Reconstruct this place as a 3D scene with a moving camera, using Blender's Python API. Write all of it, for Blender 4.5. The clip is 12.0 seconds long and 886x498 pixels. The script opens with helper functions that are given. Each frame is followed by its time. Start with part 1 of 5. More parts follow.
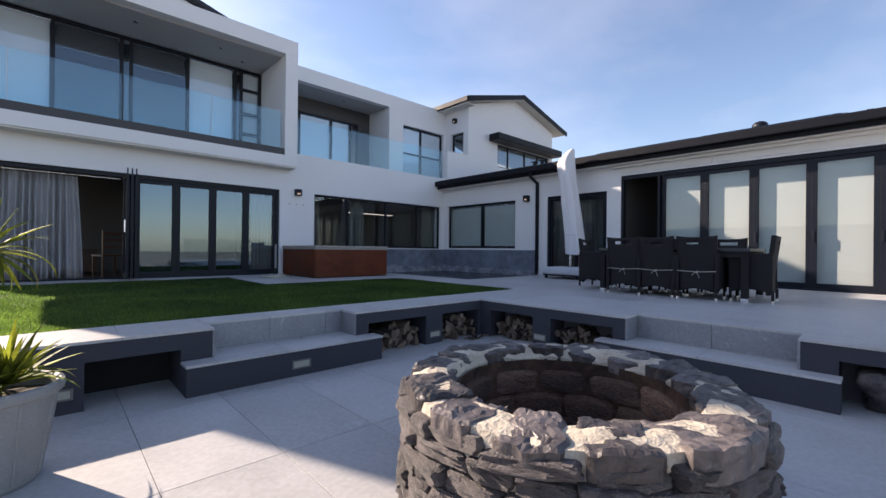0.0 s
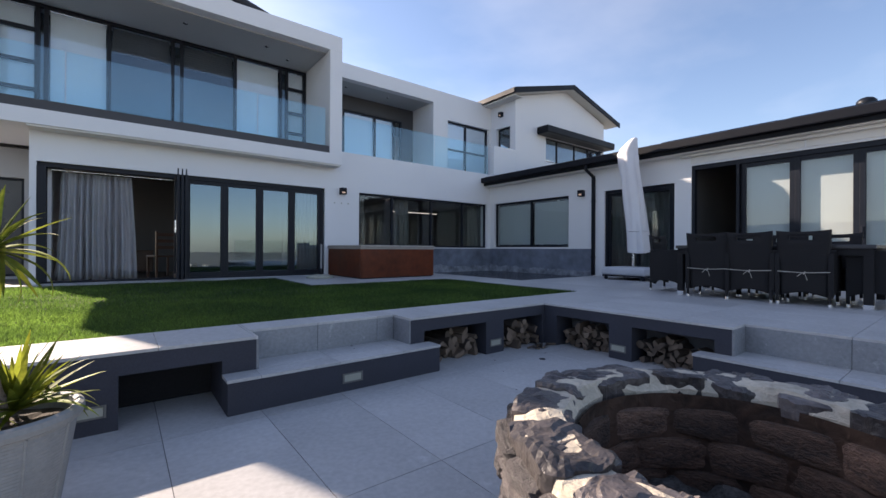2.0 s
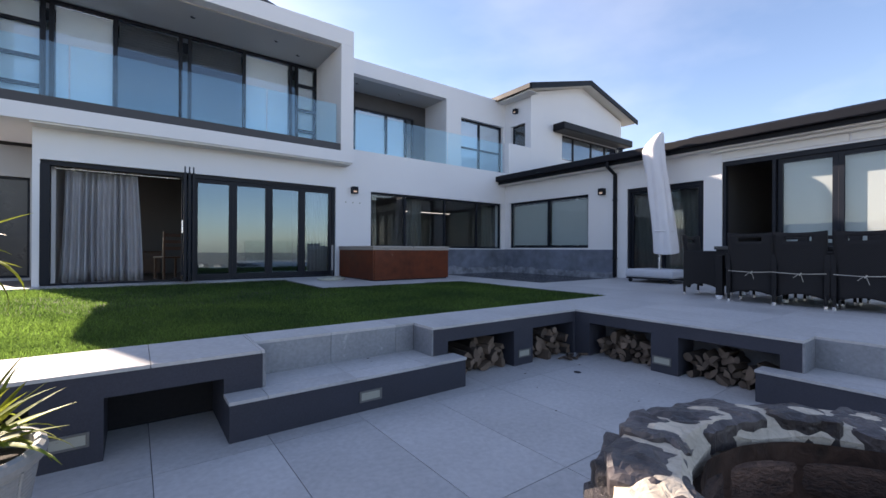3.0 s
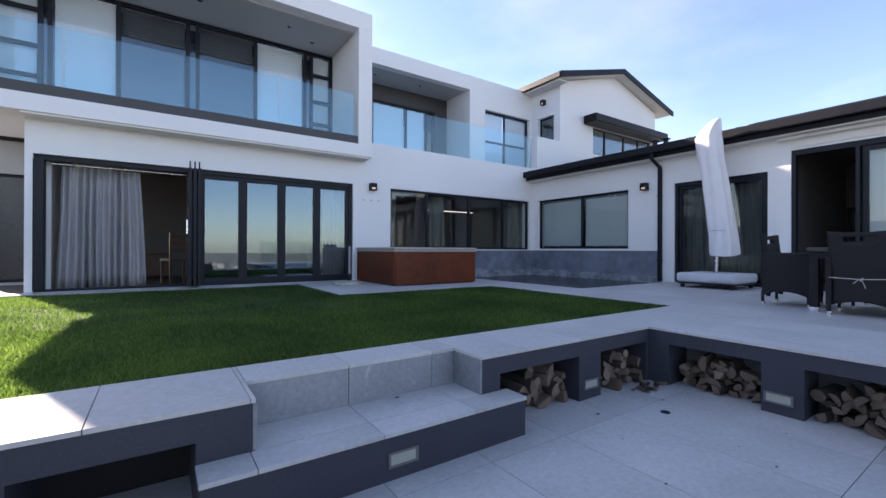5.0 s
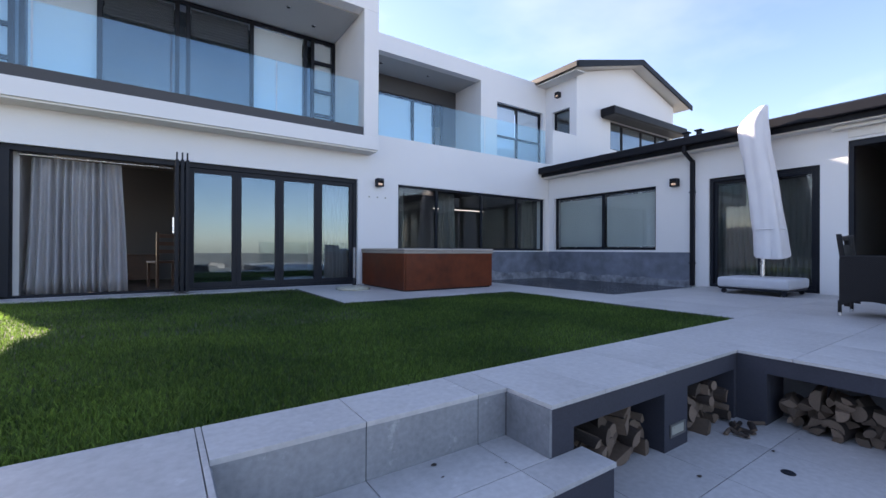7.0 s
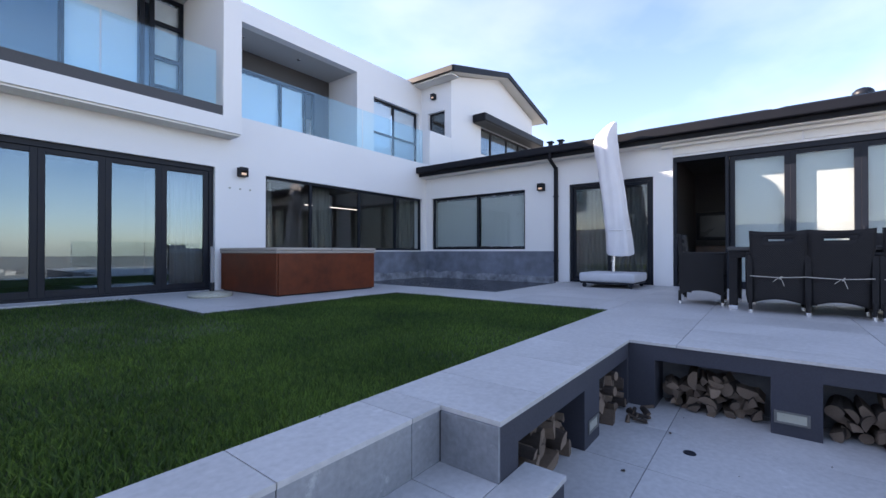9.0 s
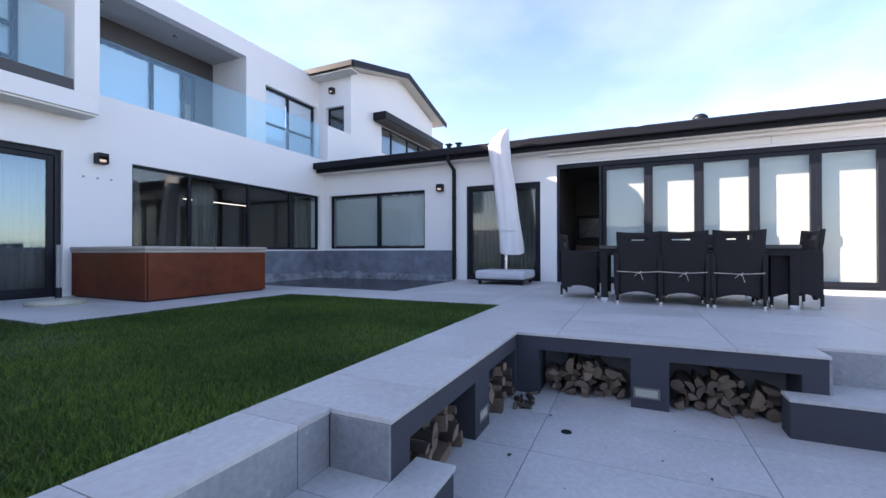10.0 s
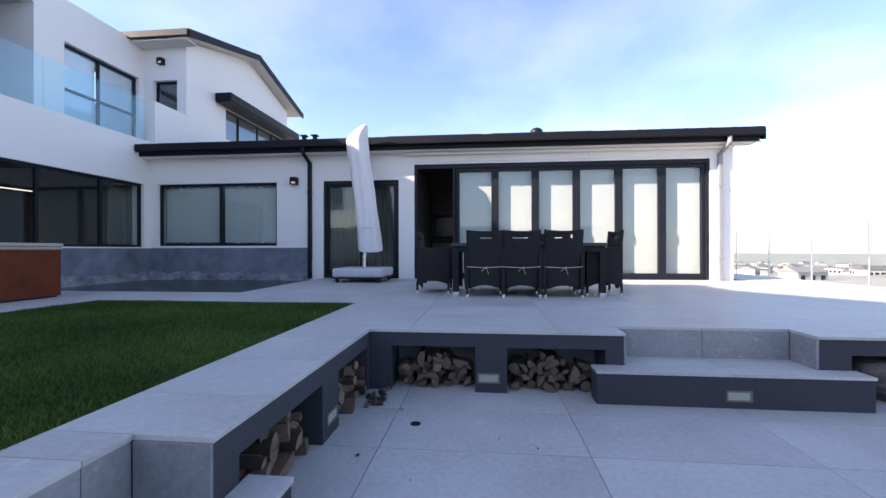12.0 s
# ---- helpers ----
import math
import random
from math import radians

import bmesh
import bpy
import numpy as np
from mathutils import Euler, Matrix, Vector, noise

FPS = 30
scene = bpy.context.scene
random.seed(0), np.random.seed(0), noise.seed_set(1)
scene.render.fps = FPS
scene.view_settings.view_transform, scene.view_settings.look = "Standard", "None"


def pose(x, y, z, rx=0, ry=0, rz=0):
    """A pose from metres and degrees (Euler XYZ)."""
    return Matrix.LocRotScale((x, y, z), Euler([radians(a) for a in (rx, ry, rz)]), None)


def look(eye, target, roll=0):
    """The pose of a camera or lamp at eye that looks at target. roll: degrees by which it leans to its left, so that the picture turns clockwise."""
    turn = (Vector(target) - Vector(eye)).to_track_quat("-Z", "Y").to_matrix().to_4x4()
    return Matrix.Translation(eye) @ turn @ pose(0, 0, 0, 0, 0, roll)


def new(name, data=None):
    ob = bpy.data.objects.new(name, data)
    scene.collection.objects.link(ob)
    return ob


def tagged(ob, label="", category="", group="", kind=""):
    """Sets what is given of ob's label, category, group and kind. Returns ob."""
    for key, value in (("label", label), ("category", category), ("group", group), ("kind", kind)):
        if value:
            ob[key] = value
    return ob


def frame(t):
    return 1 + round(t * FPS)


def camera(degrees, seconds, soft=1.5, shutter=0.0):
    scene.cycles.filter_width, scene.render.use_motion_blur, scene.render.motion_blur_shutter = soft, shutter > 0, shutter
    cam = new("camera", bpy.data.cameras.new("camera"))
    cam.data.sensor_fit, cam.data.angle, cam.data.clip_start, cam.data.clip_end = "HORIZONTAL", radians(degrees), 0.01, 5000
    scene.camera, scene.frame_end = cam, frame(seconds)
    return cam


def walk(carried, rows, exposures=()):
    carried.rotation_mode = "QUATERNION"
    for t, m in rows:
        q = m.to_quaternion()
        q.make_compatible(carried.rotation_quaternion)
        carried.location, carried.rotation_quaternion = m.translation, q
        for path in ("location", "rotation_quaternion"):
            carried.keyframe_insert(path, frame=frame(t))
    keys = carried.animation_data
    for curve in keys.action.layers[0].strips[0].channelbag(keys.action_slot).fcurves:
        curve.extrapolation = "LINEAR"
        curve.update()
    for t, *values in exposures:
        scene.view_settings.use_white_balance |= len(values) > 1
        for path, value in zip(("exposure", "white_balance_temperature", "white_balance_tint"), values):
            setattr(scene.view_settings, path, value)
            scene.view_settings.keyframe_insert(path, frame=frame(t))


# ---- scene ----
cam = camera(93.4, 12.0)
PATH = [
    (0, (0.098, 0.194, 1.111), (1.464, 1.656, 1.115), 0.6),
    (0.5, (0.092, 0.287, 1.119), (1.44, 1.764, 1.125), 0.6),
    (1, (0.112, 0.406, 1.104), (1.422, 1.918, 1.108), 0.4),
    (1.5, (0.167, 0.521, 1.109), (1.42, 2.08, 1.105), 0.3),
    (2, (0.269, 0.714, 1.097), (1.491, 2.298, 1.098), 0.3),
    (2.5, (0.322, 0.897, 1.102), (1.521, 2.498, 1.101), 0.4),
    (3, (0.386, 1.098, 1.106), (1.574, 2.707, 1.109), 0.3),
    (5, (0.689, 1.881, 1.13), (1.815, 3.534, 1.134), 0.2),
    (5.5, (0.761, 2.068, 1.122), (1.878, 3.728, 1.125), 0.1),
    (6, (0.853, 2.256, 1.135), (1.959, 3.922, 1.14), 0.0),
    (6.5, (0.894, 2.435, 1.149), (2.002, 4.1, 1.154), 0.1),
    (8.5, (0.946, 3.063, 1.143), (2.345, 4.493, 1.153), 0.2),
    (9, (0.953, 3.076, 1.117), (2.534, 4.302, 1.129), 0.0),
    (9.5, (0.98, 3.056, 1.104), (2.714, 4.053, 1.114), -0.1),
    (10, (0.985, 3.045, 1.106), (2.806, 3.872, 1.116), -0.1),
    (10.5, (0.997, 3.033, 1.108), (2.883, 3.698, 1.113), -0.1),
    (11, (1.007, 3.016, 1.106), (2.941, 3.525, 1.111), -0.1),
    (11.5, (1.042, 3.002, 1.092), (3.013, 3.342, 1.095), -0.1),
    (12, (1.049, 2.988, 1.088), (3.039, 3.186, 1.089), -0.1),
]
EXPOSURES = [(0.0, 1.13, 6600, 20), (1.5, 1.13, 6600, 19), (3.0, 1.42, 6550, 20), (5.0, 1.7, 6500, 21), (8.5, 1.92, 6500, 22), (10.0, 2.04, 6500, 22), (12.0, 1.74, 6400, 21)]
walk(cam, [(t, look(eye, target, roll)) for t, eye, target, roll in PATH], EXPOSURES)

# ---- world, sun ----
SUN_EL = 26.0
SUN_X, SUN_Y = -0.36, 0.93
world = bpy.data.worlds.new("world")
scene.world = world
world.use_nodes = True
wn = world.node_tree.nodes
sky = wn.new("ShaderNodeTexSky")
sky.sky_type = "NISHITA"
sky.sun_disc = False
sky.sun_elevation = radians(SUN_EL)
sky.sun_rotation = math.atan2(SUN_X, SUN_Y)
sky.air_density, sky.dust_density, sky.ozone_density = 1.0, 0.55, 1.5
wn["Background"].inputs["Strength"].default_value = 0.10
# thin streaks of high cloud
wl = world.node_tree.links
wco, wmap, wno, wra, whs, wmx = (wn.new("ShaderNode" + k) for k in ("TexCoord", "Mapping", "TexNoise", "ValToRGB", "HueSaturation", "MixRGB"))
wmap.inputs["Scale"].default_value = (2.2, 3.4, 7.0)
wmap.inputs["Rotation"].default_value = (0.0, 0.2, 0.5)
wno.inputs["Scale"].default_value, wno.inputs["Detail"].default_value, wno.inputs["Roughness"].default_value = 0.9, 6, 0.5
wra.color_ramp.elements[0].position, wra.color_ramp.elements[1].position = 0.37, 0.85
wra.color_ramp.elements[1].color = (0.4, 0.4, 0.4, 1)
whs.inputs["Saturation"].default_value, whs.inputs["Value"].default_value = 0.3, 1.5
wl.new(wco.outputs["Generated"], wmap.inputs["Vector"])
wl.new(wmap.outputs[0], wno.inputs["Vector"])
wl.new(wno.outputs["Fac"], wra.inputs["Fac"])
wl.new(sky.outputs[0], whs.inputs["Color"])
wl.new(wra.outputs["Color"], wmx.inputs["Fac"])
wl.new(sky.outputs[0], wmx.inputs["Color1"])
wl.new(whs.outputs[0], wmx.inputs["Color2"])
wl.new(wmx.outputs[0], wn["Background"].inputs["Color"])
sun = new("sun", bpy.data.lights.new("sun", "SUN"))
sun.data.energy, sun.data.angle, sun.data.color = 5.0, radians(0.6), (1.0, 0.87, 0.69)
sun.matrix_world = look((SUN_X * 40, SUN_Y * 40, 40 * math.tan(radians(SUN_EL))), (0, 0, 0))


# ---- materials ----
def mat(name, base, rough=0.6, metal=0.0, var=0.15, scale=3.0, fine=60.0, bump=0.15, depth=0.004, spread=0.0, tint=None, island=False, spec=0.5, warp=0.0):
    """A two-scale mottled surface: large stains, fine grain and relief; spread varies it from piece to piece."""
    m = bpy.data.materials.new(name)
    m.use_nodes = True
    nt = m.node_tree
    n, l = nt.nodes, nt.links
    b = n["Principled BSDF"]
    co = n.new("ShaderNodeTexCoord")
    big, small = n.new("ShaderNodeTexNoise"), n.new("ShaderNodeTexNoise")
    big.inputs["Scale"].default_value, big.inputs["Detail"].default_value = scale, 5
    small.inputs["Scale"].default_value, small.inputs["Detail"].default_value = fine, 6
    big.inputs["Distortion"].default_value = small.inputs["Distortion"].default_value = warp
    l.new(co.outputs["Object"], big.inputs["Vector"])
    l.new(co.outputs["Object"], small.inputs["Vector"])
    ramp = n.new("ShaderNodeValToRGB")
    dark = [c * (1 - var) for c in base]
    lite = [min(1, c * (1 + var)) for c in (tint or base)]
    ramp.color_ramp.elements[0].color, ramp.color_ramp.elements[1].color = (*dark, 1), (*lite, 1)
    ramp.color_ramp.elements[0].position, ramp.color_ramp.elements[1].position = 0.3, 0.7
    add = n.new("ShaderNodeMath")
    add.operation = "MULTIPLY_ADD"
    add.inputs[1].default_value = 0.45
    l.new(small.outputs["Fac"], add.inputs[0])
    half = n.new("ShaderNodeMath")
    half.operation = "MULTIPLY"
    half.inputs[1].default_value = 0.55
    l.new(big.outputs["Fac"], half.inputs[0])
    l.new(half.outputs[0], add.inputs[2])
    l.new(add.outputs[0], ramp.inputs["Fac"])
    out = ramp.outputs["Color"]
    if spread:
        if island:
            rnd = n.new("ShaderNodeNewGeometry").outputs["Random Per Island"]
        else:
            rnd = n.new("ShaderNodeObjectInfo").outputs["Random"]
        rng = n.new("ShaderNodeMapRange")
        rng.inputs["To Min"].default_value, rng.inputs["To Max"].default_value = 1 - spread, 1 + spread
        l.new(rnd, rng.inputs["Value"])
        hsv = n.new("ShaderNodeHueSaturation")
        l.new(rng.outputs["Result"], hsv.inputs["Value"])
        l.new(out, hsv.inputs["Color"])
        out = hsv.outputs["Color"]
    l.new(out, b.inputs["Base Color"])
    rr = n.new("ShaderNodeMapRange")
    rr.inputs["To Min"].default_value, rr.inputs["To Max"].default_value = max(0.02, rough - 0.12), min(1, rough + 0.12)
    l.new(big.outputs["Fac"], rr.inputs["Value"])
    l.new(rr.outputs["Result"], b.inputs["Roughness"])
    b.inputs["Metallic"].default_value = metal
    b.inputs["Specular IOR Level"].default_value = spec
    if bump:
        bp = n.new("ShaderNodeBump")
        bp.inputs["Strength"].default_value, bp.inputs["Distance"].default_value = bump, depth
        l.new(small.outputs["Fac"], bp.inputs["Height"])
        l.new(bp.outputs["Normal"], b.inputs["Normal"])
    return m


def glass(name, tint, ior=1.5, gloss_tint=(1, 1, 1), rough=0.0):
    """Thin pane: clear tinted transmission with Fresnel gloss."""
    m = bpy.data.materials.new(name)
    m.use_nodes = True
    n, l = m.node_tree.nodes, m.node_tree.links
    n.remove(n["Principled BSDF"])
    tr, gl, mx, lw = n.new("ShaderNodeBsdfTransparent"), n.new("ShaderNodeBsdfGlossy"), n.new("ShaderNodeMixShader"), n.new("ShaderNodeLayerWeight")
    f0 = ((ior - 1) / (ior + 1)) ** 2
    power, gloss = n.new("ShaderNodeMath"), n.new("ShaderNodeMath")
    power.operation, gloss.operation = "POWER", "MULTIPLY_ADD"
    power.inputs[1].default_value = 5.0
    gloss.inputs[1].default_value, gloss.inputs[2].default_value = 1 - f0, f0
    lw.inputs["Blend"].default_value = 0.5
    l.new(lw.outputs["Facing"], power.inputs[0])
    l.new(power.outputs[0], gloss.inputs[0])
    tr.inputs["Color"].default_value = (*tint, 1)
    gl.inputs["Roughness"].default_value = rough
    gl.inputs["Color"].default_value = (*gloss_tint, 1)
    l.new(gloss.outputs[0], mx.inputs["Fac"])
    l.new(tr.outputs[0], mx.inputs[1])
    l.new(gl.outputs[0], mx.inputs[2])
    l.new(mx.outputs[0], n["Material Output"].inputs["Surface"])
    return m


def glow(name, colour, strength):
    m = bpy.data.materials.new(name)
    m.use_nodes = True
    b = m.node_tree.nodes["Principled BSDF"]
    b.inputs["Base Color"].default_value = (*colour, 1)
    b.inputs["Emission Color"].default_value = (*colour, 1)
    b.inputs["Emission Strength"].default_value = strength
    return m


def weave(name, base, size=90.0):
    """Woven rattan: two crossed bands of waves as relief and tone."""
    m = mat(name, base, 0.6, 0, 0.2, 4, 120, 0, spec=0.25)
    n, l = m.node_tree.nodes, m.node_tree.links
    co = n.new("ShaderNodeTexCoord")
    w1, w2, mul, bp = n.new("ShaderNodeTexWave"), n.new("ShaderNodeTexWave"), n.new("ShaderNodeMath"), n.new("ShaderNodeBump")
    w1.bands_direction, w2.bands_direction = "Z", "DIAGONAL"
    w1.inputs["Scale"].default_value, w2.inputs["Scale"].default_value = size / 2, size / 3
    l.new(co.outputs["Object"], w1.inputs["Vector"])
    l.new(co.outputs["Object"], w2.inputs["Vector"])
    mul.operation = "MULTIPLY"
    l.new(w1.outputs["Fac"], mul.inputs[0])
    l.new(w2.outputs["Fac"], mul.inputs[1])
    l.new(mul.outputs[0], bp.inputs["Height"])
    bp.inputs["Strength"].default_value, bp.inputs["Distance"].default_value = 0.7, 0.006
    l.new(bp.outputs["Normal"], n["Principled BSDF"].inputs["Normal"])
    return m


PLASTER = mat("white_plaster", (0.74, 0.735, 0.74), 0.85, 0, 0.035, 0.7, 180, 0.12, 0.002)
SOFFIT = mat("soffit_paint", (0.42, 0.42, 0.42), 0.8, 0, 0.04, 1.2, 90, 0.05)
BEAM = mat("warm_white_fascia", (0.70, 0.68, 0.64), 0.7, 0, 0.05, 1.0, 80, 0.05)
ALU = mat("charcoal_aluminium", (0.0085, 0.011, 0.018), 0.45, 0.0, 0.2, 5, 200, 0.04, 0.001, spec=0.22)
PIPE = mat("grey_pipe_paint", (0.24, 0.24, 0.25), 0.5, 0, 0.08, 3, 80, 0.03)
SLAT = mat("dark_cladding", (0.05, 0.05, 0.055), 0.6, 0, 0.2, 2, 70, 0.1)
NAVY = mat("charcoal_painted_plaster", (0.035, 0.037, 0.050), 0.8, 0, 0.22, 2.2, 90, 0.25, 0.003)
# near-black stands in for the shade deep inside the niches
NICHE = mat("niche_shade", (0.012, 0.012, 0.014), 0.95, 0, 0.3, 3, 60, 0.2)
TILE = mat("grey_porcelain_tile", (0.44, 0.435, 0.43), 0.5, 0, 0.20, 1.4, 34, 0.12, 0.002, spread=0.06)
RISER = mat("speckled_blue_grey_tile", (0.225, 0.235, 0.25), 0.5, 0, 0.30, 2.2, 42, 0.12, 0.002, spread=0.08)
# every slab gets its own stretch of the mottling, with pale scuffs and flecks
for slab in (TILE, RISER):
    tn, tk = slab.node_tree.nodes, slab.node_tree.links
    tg, ti, ta = tn.new("ShaderNodeNewGeometry"), tn.new("ShaderNodeObjectInfo"), tn.new("ShaderNodeVectorMath")
    ta.operation = "MULTIPLY_ADD"
    ta.inputs[1].default_value = (23.0, 17.0, 31.0)
    tk.new(ti.outputs["Random"], ta.inputs[0])
    tk.new(tg.outputs["Position"], ta.inputs[2])
    fleck, fr, fm = tn.new("ShaderNodeTexNoise"), tn.new("ShaderNodeValToRGB"), tn.new("ShaderNodeMixRGB")
    fleck.inputs["Scale"].default_value, fleck.inputs["Detail"].default_value, fleck.inputs["Roughness"].default_value = 9.0, 8, 0.72
    fr.color_ramp.elements[0].position, fr.color_ramp.elements[1].position = 0.60, 0.74
    fr.color_ramp.elements[1].color = (0.5, 0.5, 0.5, 1)
    fm.inputs["Color2"].default_value = (0.66, 0.66, 0.66, 1)
    bs = tn["Principled BSDF"].inputs["Base Color"]
    tk.new(bs.links[0].from_socket, fm.inputs["Color1"])
    tk.new(fleck.outputs["Fac"], fr.inputs["Fac"])
    tk.new(fr.outputs["Color"], fm.inputs["Fac"])
    tk.new(fm.outputs["Color"], bs)
    for nd in tn:
        if nd.bl_idname == "ShaderNodeTexNoise":
            tk.new(ta.outputs[0], nd.inputs["Vector"])
GROUT = mat("dark_grout", (0.13, 0.13, 0.135), 0.9, 0, 0.2, 6, 90, 0.2)
CONCRETE = mat("weathered_concrete", (0.145, 0.165, 0.21), 0.75, 0, 0.45, 1.8, 5, 0.1, 0.002)
CONCRETE_WET = mat("pale_lime_bloom", (0.10, 0.112, 0.14), 0.75, 0, 0.45, 3.2, 9, 0.15, 0.003, tint=(0.27, 0.29, 0.33))
POND = mat("dark_slate_pond_floor", (0.028, 0.030, 0.036), 0.22, 0, 0.5, 5, 30, 0.5, 0.01)
SOIL = mat("lawn_soil", (0.05, 0.07, 0.025), 0.95, 0, 0.3, 2, 60, 0.3, 0.01)
ROOF = mat("dark_metal_roofing", (0.012, 0.013, 0.018), 0.55, 0.0, 0.2, 2, 60, 0.05)
FASCIA = mat("dark_gutter_paint", (0.006, 0.0068, 0.011), 0.5, 0.0, 0.15, 2, 80, 0.03, spec=0.2)
RUST = mat("russet_timber_panel", (0.070, 0.0155, 0.006), 0.38, 0, 0.3, 1.6, 7, 0.04, 0.001, tint=(0.125, 0.028, 0.009), spec=0.3)
LIDM = mat("grey_vinyl_cover", (0.36, 0.32, 0.28), 0.55, 0, 0.15, 4, 90, 0.12)
WICKER = weave("dark_woven_rattan", (0.018, 0.017, 0.018))
STRAP = mat("pale_rope_tie", (0.5, 0.47, 0.42), 0.8, 0, 0.1, 20, 200, 0.1)
CHROME = mat("brushed_steel", (0.7, 0.7, 0.72), 0.25, 1.0, 0.06, 10, 200, 0.02)
TABLETOP = mat("dark_table_top", (0.035, 0.034, 0.036), 0.3, 0, 0.2, 3, 90, 0.05)
CUSHION = mat("pale_grey_canvas", (0.50, 0.51, 0.54), 0.9, 0, 0.08, 6, 260, 0.2)
COVER = mat("white_canvas_cover", (0.66, 0.65, 0.67), 0.85, 0, 0.05, 4, 200, 0.2, 0.002)
BLIND = mat("white_roller_blind", (0.82, 0.82, 0.80), 0.9, 0, 0.02, 2, 300, 0.05)
# blind colour lowered so the sunlit wing blinds do not burn out
WING_BLIND = mat("sun_dimmed_wing_blind", (0.68, 0.68, 0.65), 0.9, 0, 0.04, 2, 300, 0.05)
CURTAIN = mat("pale_grey_curtain", (0.62, 0.61, 0.63), 0.9, 0, 0.07, 5, 220, 0.15)
SHEER = mat("taupe_curtain", (0.22, 0.22, 0.20), 0.9, 0, 0.1, 5, 220, 0.15)
# rooms coloured dark, so their dimness is partly in this tone
ROOM = mat("dimmed_room_tone", (0.12, 0.117, 0.115), 0.9, 0, 0.05, 1, 80, 0.03)
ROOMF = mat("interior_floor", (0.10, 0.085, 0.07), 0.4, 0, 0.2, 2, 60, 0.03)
WOODF = mat("varnished_brown_wood", (0.085, 0.034, 0.015), 0.4, 0, 0.3, 6, 60, 0.05)
STONE = mat("dark_slate_stone", (0.024, 0.020, 0.022), 0.42, 0, 0.5, 4.5, 26, 0.8, 0.014, spread=0.45, tint=(0.098, 0.084, 0.081), warp=0.5)
MORTAR = mat("buff_mortar", (0.50, 0.44, 0.35), 0.9, 0, 0.35, 7, 30, 0.8, 0.015, warp=0.8)
SOOT = mat("sooty_firebrick", (0.018, 0.016, 0.017), 0.75, 0, 0.5, 1.8, 16, 0.8, 0.015, spread=0.4, tint=(0.13, 0.075, 0.05), warp=0.6)
ASH = mat("ash_and_charcoal", (0.018, 0.017, 0.017), 0.95, 0, 0.6, 14, 60, 0.9, 0.02, tint=(0.12, 0.11, 0.10))
BARK = mat("log_bark", (0.05, 0.036, 0.028), 0.9, 0, 0.4, 14, 70, 0.7, 0.01, spread=0.3)
CUT = mat("split_log_wood", (0.145, 0.104, 0.074), 0.85, 0, 0.32, 12, 70, 0.4, 0.005, spread=0.38)
POT = mat("white_ribbed_pot", (0.23, 0.24, 0.24), 0.7, 0, 0.14, 7, 70, 0.25, 0.004)
EARTH = mat("potting_soil", (0.04, 0.03, 0.02), 0.95, 0, 0.4, 20, 80, 0.6, 0.01)
LEAF = mat("yucca_leaf", (0.12, 0.17, 0.018), 0.55, 0, 0.3, 9, 40, 0.1, tint=(0.22, 0.27, 0.04), spread=0.3, spec=0.25)
TRUNK = mat("yucca_trunk", (0.16, 0.12, 0.085), 0.9, 0, 0.35, 18, 60, 0.8, 0.01)
LENSM = mat("frosted_step_light", (0.36, 0.36, 0.30), 0.3, 0, 0.08, 20, 200, 0.05)
BEZEL = mat("dull_grey_bezel", (0.16, 0.16, 0.15), 0.5, 0.4, 0.1, 10, 100, 0.05)
SCRUB = mat("dry_hillside", (0.17, 0.165, 0.14), 0.95, 0, 0.5, 0.03, 0.25, 0.1, tint=(0.30, 0.29, 0.25))
TOWNW = mat("town_render", (0.46, 0.44, 0.41), 0.9, 0, 0.06, 0.3, 4, 0, spread=0.15)
TOWNR = mat("town_roof", (0.16, 0.15, 0.145), 0.8, 0, 0.1, 0.5, 4, 0, spread=0.35)
GRASS = mat("lawn_blades", (0.0075, 0.027, 0.006), 0.6, 0, 0.3, 1.1, 30, 0, spread=0.5, tint=(0.033, 0.068, 0.012), island=True)
for leafy, thin, gain in ((GRASS, 0.55, 4.6), (LEAF, 0.35, 1.6), (BLIND, 0.10, 1.0), (WING_BLIND, 0.3, 1.0)):
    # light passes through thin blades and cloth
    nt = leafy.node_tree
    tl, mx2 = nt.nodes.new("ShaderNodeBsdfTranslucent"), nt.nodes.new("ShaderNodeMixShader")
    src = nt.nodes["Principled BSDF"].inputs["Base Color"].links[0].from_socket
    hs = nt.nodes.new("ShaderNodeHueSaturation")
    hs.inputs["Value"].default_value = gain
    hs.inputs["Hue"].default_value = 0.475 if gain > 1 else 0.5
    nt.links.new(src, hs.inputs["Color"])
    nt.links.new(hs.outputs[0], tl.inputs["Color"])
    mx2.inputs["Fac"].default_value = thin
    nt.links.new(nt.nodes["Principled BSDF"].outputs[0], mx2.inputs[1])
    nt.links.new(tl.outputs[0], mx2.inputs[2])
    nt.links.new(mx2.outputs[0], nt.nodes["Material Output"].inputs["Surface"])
PANE = glass("clear_pane", (0.90, 0.94, 0.95), 1.45)
# reflections tinted blue so the yellowish horizon mirrors as bluer sky
SOLARG = glass("reflective_pane", (0.62, 0.68, 0.72), 2.0, (0.68, 0.86, 1.0))
CLEAR = glass("upper_pane", (0.94, 0.97, 1.0), 1.6, (0.74, 0.9, 1.0))
RAILG = glass("blue_green_railing_glass", (0.84, 0.95, 0.98), 1.6, (0.8, 0.94, 1.0))
STRIPL = glow("warm_white_strip", (1.0, 0.85, 0.72), 0.6)
BULB = glow("warm_bulb", (1.0, 0.70, 0.48), 0.08)


